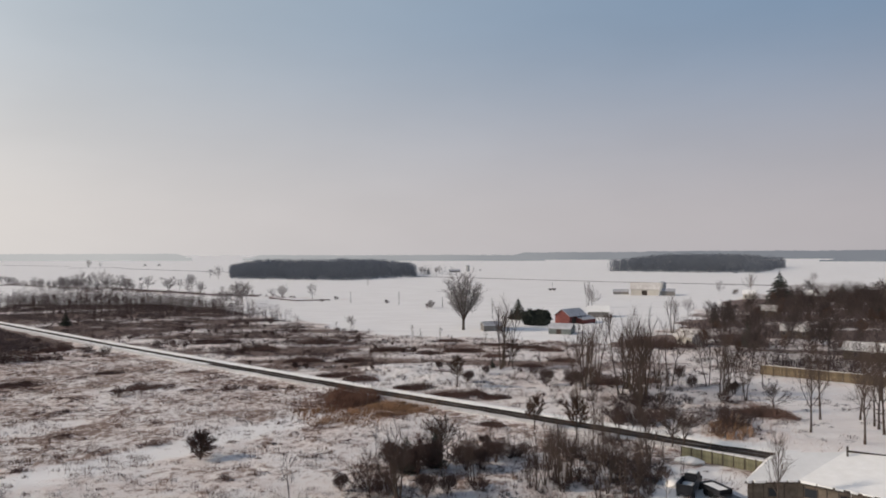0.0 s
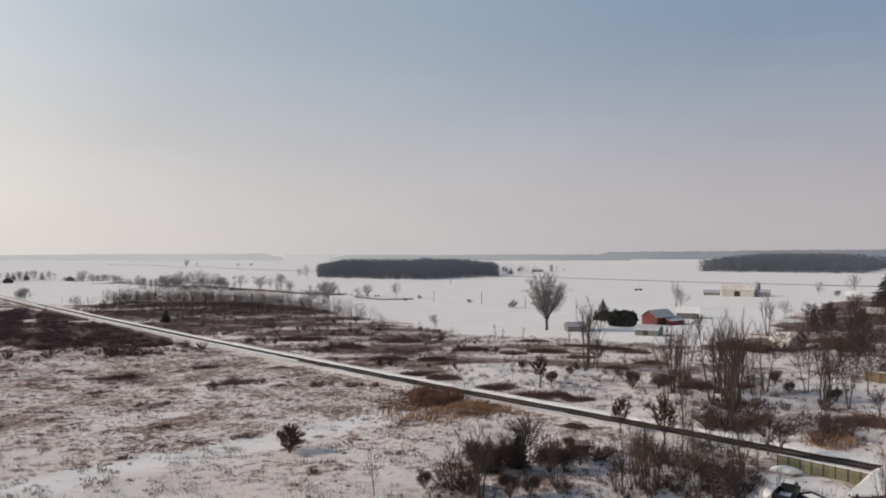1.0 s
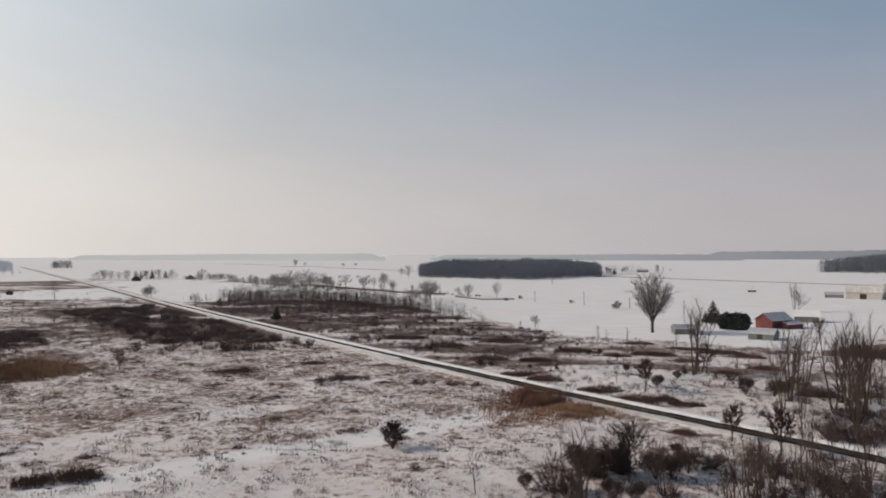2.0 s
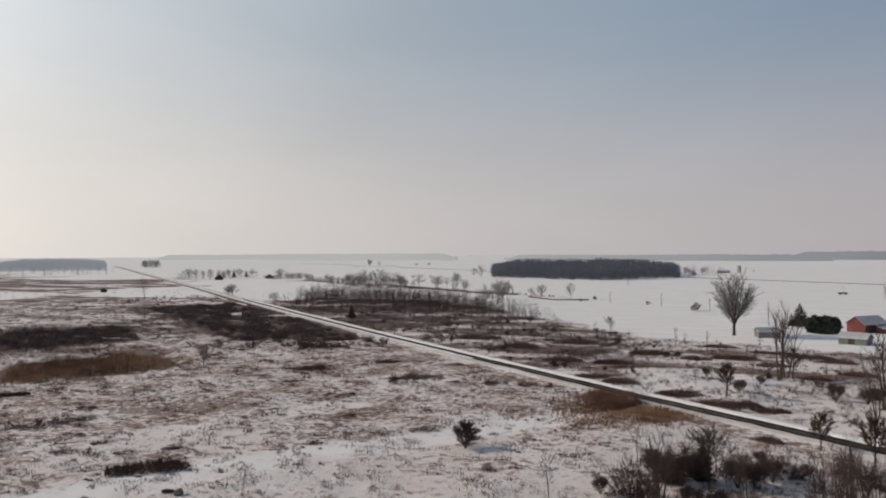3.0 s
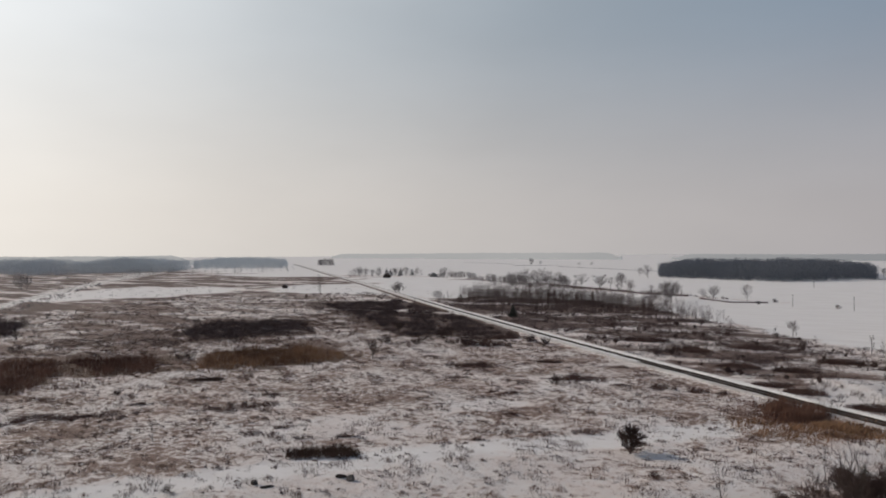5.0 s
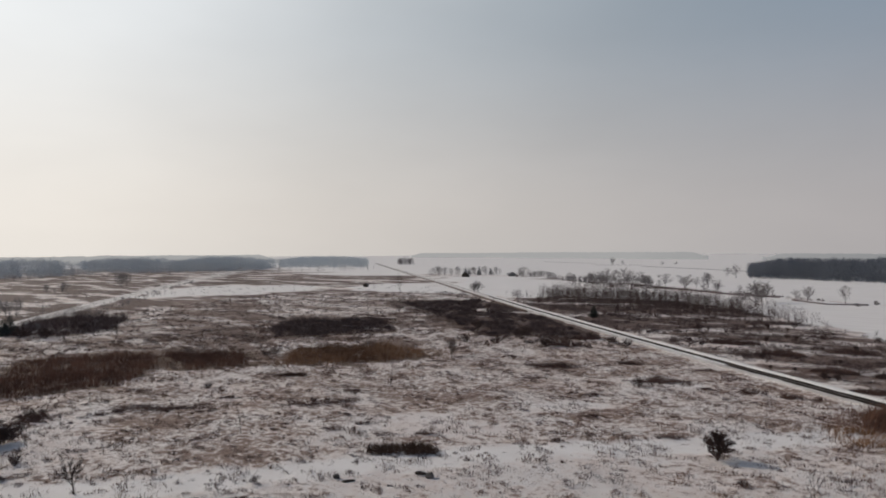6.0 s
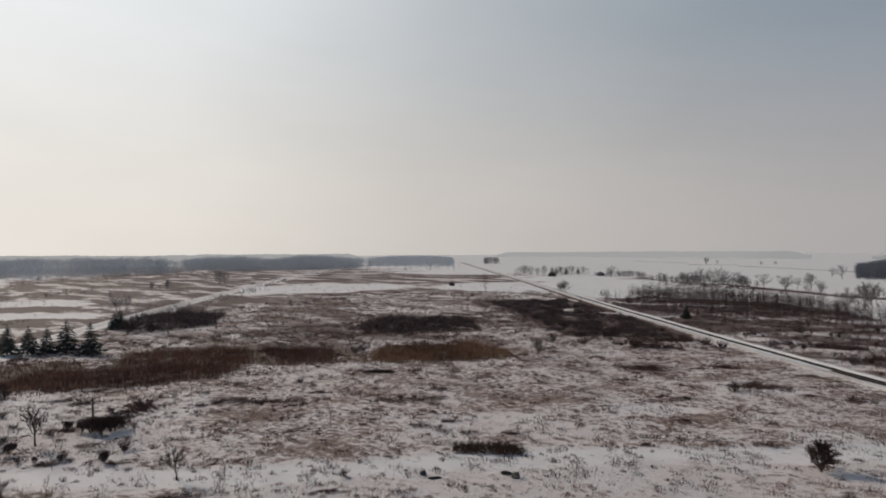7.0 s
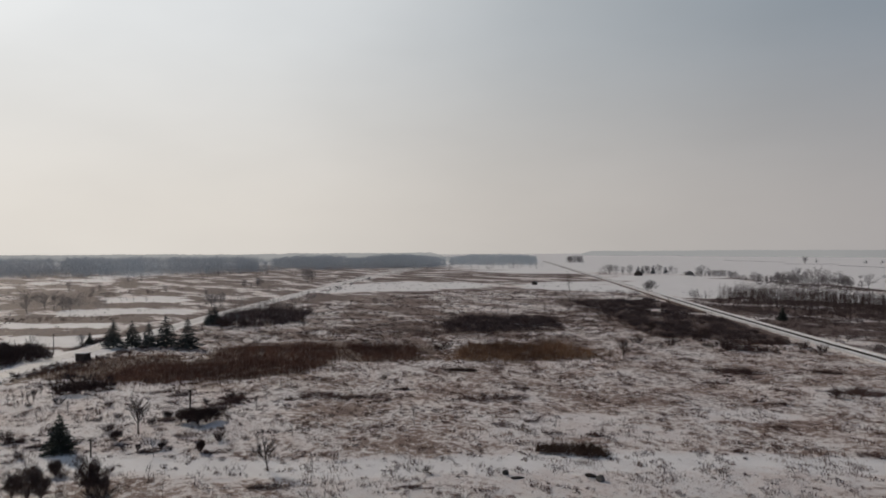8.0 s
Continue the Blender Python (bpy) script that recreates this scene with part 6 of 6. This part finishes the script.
# the white barn out in the field
white = gabled("barn", "weathered white barn with a pale roof in a snowy field", "barn", 134, 470, -18, 18, 10, 4.2, 7.8, WHITEWALL, SLUSH, 0.4, True, ((-2, 1.5, 3.2),))
gabled("shed", "low dark shed beside the white barn", "shed", 120.5, 480, -14, 10, 6, 2.0, 3.4, GREYWALL, METAL, 0.3)
gabled("shed", "grey shed against the white barn", "shed", 148, 465, -20, 8, 6, 3.0, 4.4, GREYWALL, METAL, 0.3)
silo = thing("silo", "pale concrete silo beside the white barn", "silo", 147, 474, 0)
part("tower", drum(2.0, 2.0, -0.4, 8.0, 20), CONCRETE, silo)
part("cap", drum(2.05, 0.5, 8.0, 9.0, 20), METAL, silo)
# the far farm with its silo
silo = thing("silo", "grey concrete silo of a far farm", "silo", 35, 1000, 0)
part("tower", drum(2.6, 2.6, -0.4, 8.6, 20), CONCRETE, silo)
part("cap", drum(2.7, 0.6, 8.6, 9.6, 20), METAL, silo)
gabled("barn", "grey barn of a far farm beside its silo", "barn", 16, 985, 10, 14, 8, 2.2, 3.8, GREYWALL, METAL)
# houses at the end of the long road
gabled("barn", "small dark barn with a snow-lit roof near the road", "barn", -512, 650, 128, 11, 9, 2.6, 6.0, DARKWOOD, SLUSH, 0.4)
gabled("house", "low house among far roadside trees", "house", -478, 696, 132, 10, 8, 2.8, 5.2, GREYWALL, METAL, 0.4)
gabled("shed", "low dark shed in the far snow", "shed", -439, 420, 130, 5, 4, 2.0, 3.2, DARKWOOD, GREYWALL)

# village houses in the trees
gabled("house", "small pale house with a snowy roof among bare trees", "house", 77.5, 222, -62, 6.5, 6.0, 3.0, 4.9, WHITEWALL, SLUSH, 0.5, True, (), (-2, 1.5), "village houses")
gabled("house", "small white house behind bare trees at the field", "house", 185, 428, -24, 7, 6, 3.2, 5.4, WHITEWALL, SNOW, 0.4, True, (), (-2, 1.5), "village houses")
gabled("house", "low house with a snow-covered roof among dark trees", "house", 221, 421, -30, 11, 8, 2.8, 5.2, STONEWALL, SNOW, 0.5, True, (), (-3, 0, 3), "village houses")
gabled("house", "brown house with a snowy roof hidden in bare trees", "house", 146, 318, -32, 9, 7, 2.8, 4.8, STONEWALL, SLUSH, 0.4, True, (), (-3, 0, 3), "village houses")
gabled("house", "brown bungalow with a snowy roof behind the tan fence", "house", 117, 192, -38, 14, 9, 2.6, 4.2, STONEWALL, SLUSH, 0.5, True, (), (-4, 0, 4), "village houses")
gabled("house", "dark house with a snowy roof deep among bare trees", "house", 119, 240, -30, 8, 7, 2.4, 4.0, STONEWALL, SLUSH, 0.4, True, (), (-3, 0, 3), "village houses")


def board_fence(name, label, x0, y0, x1, y1, high, panel, material, cap):
    """A close-boarded fence: posts, panels of boards, and a rail along the top."""
    length = math.hypot(x1 - x0, y1 - y0)
    t = thing(name, label, "fence", x0, y0, gz(x0, y0), math.degrees(math.atan2(y1 - y0, x1 - x0)))
    n = round(length / panel)
    w = length / n
    for i in range(n + 1):
        part("post", box(i * w - 0.07, i * w + 0.07, -0.07, 0.07, -0.4, high + 0.08), DARKWOOD, t)
    boards = 8
    shared = None
    for i in range(n):
        for j in range(boards):
            a = i * w + 0.09 + (w - 0.18) * j / boards
            b = box(0, (w - 0.18) / boards - 0.012, -0.025, 0.025, 0.04, high - 0.03) if shared is None else None
            if shared is None:
                o = part("board", b, material, t)
                shared = o.data
            else:
                o = part("board", shared, material, t)
            o.location = (a, 0.02 if j % 2 else 0.0, random.Random(i * 9 + j).uniform(-0.04, 0.04))
    part("rail", box(0, length, -0.06, 0.06, high, high + 0.1), cap, t, "snow-topped rail")


board_fence("board_fence", "yellow-green weathered board fence by the snowy yard", 34.6, 103.2, 43.5, 95.2, 1.8, 1.5, FENCEWOOD, SNOW)
board_fence("board_fence", "long tan board fence with snow along its top", 76, 170, 112, 140, 2.3, 3.0, TANFENCE, SNOW)

# the house by the yard: a hipped roof with a wing that comes forward
house = thing("house", "low brown house with deep snow on its hipped roof", "house", 41.0, 86.0, 0)
PLAN = ((-5.4, -2.9), (0.6, -2.7), (7.4, -9.4), (15.0, -2.0), (13.0, 5.6), (0.8, 4.8))
bm = bmesh.new()
foot = [bm.verts.new((x, y, -0.3)) for x, y in PLAN]
head = [bm.verts.new((x, y, 2.86)) for x, y in PLAN]
bm.faces.new(head)
for i in range(len(PLAN)):
    j = (i + 1) % len(PLAN)
    bm.faces.new((foot[i], foot[j], head[j], head[i]))
bmesh.ops.recalc_face_normals(bm, faces=bm.faces[:])
part("wall", bm, STONEWALL, house)
EAVE = ((-5.9, -3.4), (0.5, -3.2), (7.4, -10.2), (15.8, -2.0), (13.4, 6.1), (0.6, 5.3))
bm = bmesh.new()
under = [bm.verts.new((x, y, 2.86)) for x, y in EAVE]
over_ = [bm.verts.new((x, y, 3.08)) for x, y in EAVE]
r0, r1, r2 = (bm.verts.new(p) for p in ((-0.3, 0.8, 5.05), (8.4, 1.2, 5.05), (13.2, -1.6, 5.2)))
bm.faces.new(under)
for i in range(len(EAVE)):
    j = (i + 1) % len(EAVE)
    bm.faces.new((under[i], under[j], over_[j], over_[i]))
for f_ in ((over_[0], over_[1], r1, r0), (over_[1], over_[2], r2, r1), (over_[2], over_[3], r2), (over_[3], over_[4], r1, r2), (over_[4], over_[5], r0, r1), (over_[5], over_[0], r0)):
    bm.faces.new(f_)
bmesh.ops.recalc_face_normals(bm, faces=bm.faces[:])
part("roof", bm, SNOW, house, "deep snow on the hipped roof")


def board_between(name, a, b, z0, z1, thick, material, parent):
    """An upright board from one plan point to another."""
    length = math.hypot(b[0] - a[0], b[1] - a[1])
    o = part(name, box(0, length, -thick / 2, thick / 2, z0, z1), material, parent)
    o.location = (a[0], a[1], 0)
    o.rotation_euler = (0, 0, math.atan2(b[1] - a[1], b[0] - a[0]))
    return o


for a_, b_ in zip(EAVE[:3], EAVE[1:4]):
    board_between("fascia", a_, b_, 2.7, 2.98, 0.12, DARKWOOD, house)
# ragged snow that overhangs the eave in lips, with dark gaps between
er = random.Random(31)
for a_, b_ in zip(EAVE[:3], EAVE[1:4]):
    run = math.hypot(b_[0] - a_[0], b_[1] - a_[1])
    at = 0.2
    while at < run - 0.5:
        w_ = er.uniform(0.5, 1.7)
        lip = box(0, min(w_, run - at), -0.2, 0.12, er.uniform(2.76, 2.9), 3.1, 0.05)
        o_ = part("snow_lip", lip, SNOW, house)
        u_ = at / run
        o_.location = (a_[0] + (b_[0] - a_[0]) * u_, a_[1] + (b_[1] - a_[1]) * u_, 0)
        o_.rotation_euler = (0, 0, math.atan2(b_[1] - a_[1], b_[0] - a_[0]))
        at += w_ + er.uniform(0.1, 0.7)
# panel seams and posts along the front walls
for a_, b_ in zip(PLAN[:2], PLAN[1:3]):
    run = math.hypot(b_[0] - a_[0], b_[1] - a_[1])
    for k_ in range(int(run / 1.25)):
        u_ = (k_ + 0.5) * 1.25 / run
        o_ = part("batten", box(-0.04, 0.04, -0.06, 0.02, -0.2, 2.84), DARKWOOD if k_ != 4 else WHITEWALL, house)
        o_.location = (a_[0] + (b_[0] - a_[0]) * u_, a_[1] + (b_[1] - a_[1]) * u_, 0)
        o_.rotation_euler = (0, 0, math.atan2(b_[1] - a_[1], b_[0] - a_[0]))
board_between("roof_edge", (8.5, 1.15), (13.1, -1.55), 4.9, 5.26, 0.2, DARKWOOD, house)
part("flue", drum(0.12, 0.12, 4.2, 5.9, 10, 8.1, 0.2), DARKWOOD, house, "dark metal flue pipe")
part("flue_cap", drum(0.18, 0.05, 5.9, 6.05, 10, 8.1, 0.2), DARKWOOD, house)
for u_ in (0.15, 0.55, 0.8):
    x_, y_ = PLAN[1][0] + (PLAN[2][0] - PLAN[1][0]) * u_, PLAN[1][1] + (PLAN[2][1] - PLAN[1][1]) * u_
    w_ = part("window", box(-0.75, 0.75, -0.08, 0.04, 1.05, 2.2), DARKWOOD, house)
    part("pane", box(-0.65, 0.65, -0.1, -0.07, 1.15, 2.1), GLASS, w_)
    w_.matrix_local = pose(x_, y_, 0, 0, 0, -44.6)
w_ = part("window", box(-0.6, 0.6, -0.08, 0.04, 1.0, 2.0), DARKWOOD, house)
part("pane", box(-0.5, 0.5, -0.1, -0.07, 1.1, 1.9), GLASS, w_)
w_.matrix_local = pose(-2.4, -2.82, 0, 0, 0, 1.9)


def truck(x, y, turn, label, box_load):
    t = thing("truck", label, "truck", x, y, gz(x, y), turn)
    part("chassis", box(-2.6, 2.6, -0.85, 0.85, 0.45, 0.75, 0.04), BLACKPAINT, t)
    if box_load:
        part("cab", prism([(-0.9, 0.7), (0.9, 0.7), (0.9, 1.5), (0.7, 2.1), (-0.7, 2.1), (-0.9, 1.5)], 0.9, 2.4), BLACKPAINT, t)
        part("windscreen", box(2.4, 2.42, -0.65, 0.65, 1.45, 2.0), GLASS, t)
        part("bonnet", box(2.4, 3.2, -0.85, 0.85, 0.7, 1.3, 0.08), BLACKPAINT, t)
        part("bonnet_snow", box(2.45, 3.1, -0.75, 0.7, 1.28, 1.42, 0.06), SNOW, t, "snow on the bonnet")
        part("roof_snow", box(1.1, 2.2, -0.6, 0.6, 2.08, 2.22, 0.07), SNOW, t, "snow on the cab roof")
        for wy in (-1.0, 1.0):
            part("mirror", box(2.1, 2.2, wy - 0.1, wy + 0.1, 1.45, 1.7, 0.02), BLACKPAINT, t)
    part("bed_floor", box(-2.6, 0.8, -0.95, 0.95, 0.75, 0.85), BLACKPAINT, t)
    for y0, y1 in ((-1.0, -0.92), (0.92, 1.0)):
        part("side_board", box(-2.6, 0.8, y0, y1, 0.75, 1.75 if box_load else 1.3, 0.01), BLACKPAINT, t)
    for x0 in (-2.65, 0.78):
        part("end_board", box(x0, x0 + 0.07, -0.92, 0.92, 0.75, 1.75 if box_load else 1.3, 0.01), BLACKPAINT, t)
    part("snow_load", box(-2.5, 0.7, -0.85, 0.85, 0.85, 1.15, 0.1), SNOW, t, "snow lying in the bed")
    for wx in ((-1.8, 1.9) if box_load else (-1.6, -0.8)):
        for wy in (-0.9, 0.9):
            bm = bmesh.new()
            bmesh.ops.create_cone(bm, cap_ends=True, segments=16, radius1=0.4, radius2=0.4, depth=0.26, matrix=Matrix.LocRotScale((wx, wy, 0.38), Euler((math.pi / 2, 0, 0)), None))
            w = part("wheel", bm, RUBBER, t)
    return t


truck(30.4, 87.8, 58, "dark pickup truck parked with snow in its bed", True)
truck(33.4, 85.4, -70, "small dark trailer full of snow", False)


def lump(name, label, x, y, sx, sy, sz, seed, material, category):
    """A weathered lump: an icosphere pushed about."""
    bm = bmesh.new()
    bmesh.ops.create_icosphere(bm, subdivisions=2, radius=1.0)
    for v in bm.verts:
        v.co *= 1 + 0.35 * noise.noise(v.co * 1.3 + Vector((seed, 0, 0)))
        v.co = Vector((v.co.x * sx, v.co.y * sy, v.co.z * sz + sz * 0.55))
    t = thing(name, label, category, x, y, gz(x, y), seed * 40)
    part("body", bm, material, t)
    return t



lump("snow_heap", "snow-covered heap beside the parked truck", 29.2, 90.4, 1.1, 0.9, 0.6, 3, SNOW, "snow heap")
# A curved pile of snow near the fence end, with no car inside.
lump("snowed_in_car", "smooth curved pile of snow near the board fence", 34.6, 99.6, 1.9, 0.9, 0.65, 4, SNOW, "car")
DITCH = ((-33.0, 822.0), (165.0, 655.0), (345.0, 540.0), (520.0, 425.0))
ribbon("ditch_bank", DITCH, -0.35, 0.35, 0.1, BRUSH, "thin line of dead grass along a field ditch", "ditch", 9, 0.1, crown=0.3)
wagon = thing("farm_wagon", "small dark farm wagon standing in the snowy field", "wagon", 81.5, 529.8, 0, 12)
part("bed", box(-2.6, 2.6, -1.1, 1.1, 0.6, 1.3, 0.05), DARKWOOD, wagon)
part("pole", drum(0.08, 0.06, 1.3, 6.0, 8, 0.3, 0.0), DARKWOOD, wagon)
for wx in (-1.7, 1.7):
    for wy in (-1.0, 1.0):
        bm = bmesh.new()
        bmesh.ops.create_cone(bm, cap_ends=True, segments=14, radius1=0.45, radius2=0.45, depth=0.2, matrix=Matrix.LocRotScale((wx, wy, 0.42), Euler((math.pi / 2, 0, 0)), None))
        part("wheel", bm, RUBBER, wagon)
ribbon("ditch_bank", ((-695.0, 1312.0), (-609.0, 1342.0)), -1.0, 1.0, 0.1, FARTWIG, "thin line of dead grass between far white fields", "ditch", 70, 0.3, crown=0.35)
ribbon("ditch_bank", ((-568.0, 1252.0), (-288.0, 994.0)), -1.0, 1.0, 0.1, FARTWIG, "thin line of dead grass between far white fields", "ditch", 71, 0.3, crown=0.35)
ribbon("ditch_bank", ((-1014.0, 1622.0), (-776.0, 1466.0)), -1.0, 1.0, 0.1, FARTWIG, "thin line of dead grass between far white fields", "ditch", 72, 0.3, crown=0.35)
lump("boulder", "snow-dusted dark boulder beside the track", -71.7, 63.0, 0.55, 0.45, 0.4, 895, STONE, "rock")
lump("log", "rotten log half buried in snow by the track", -69.2, 62.8, 0.9, 0.25, 0.2, 915, DARKWOOD, "log")
lump("log", "curved dead branch in the snow by the track", -63.8, 70.9, 0.8, 0.3, 0.3, 1045, DARKWOOD, "log")
lump("boulder", "dark rounded boulder beside the snowy track", -62.1, 70.9, 0.6, 0.5, 0.5, 1063, STONE, "rock")
hut = thing("roadside_box", "small dark boxy hut beside the side road", "hut", -217.8, 36.0, 0, 40)
part("body", box(-1.5, 1.5, -1.2, 1.2, -0.2, 2.0, 0.03), DARKWOOD, hut)
part("roof", box(-1.7, 1.7, -1.4, 1.4, 2.0, 2.2, 0.03), SNOW, hut, "snow on its roof")
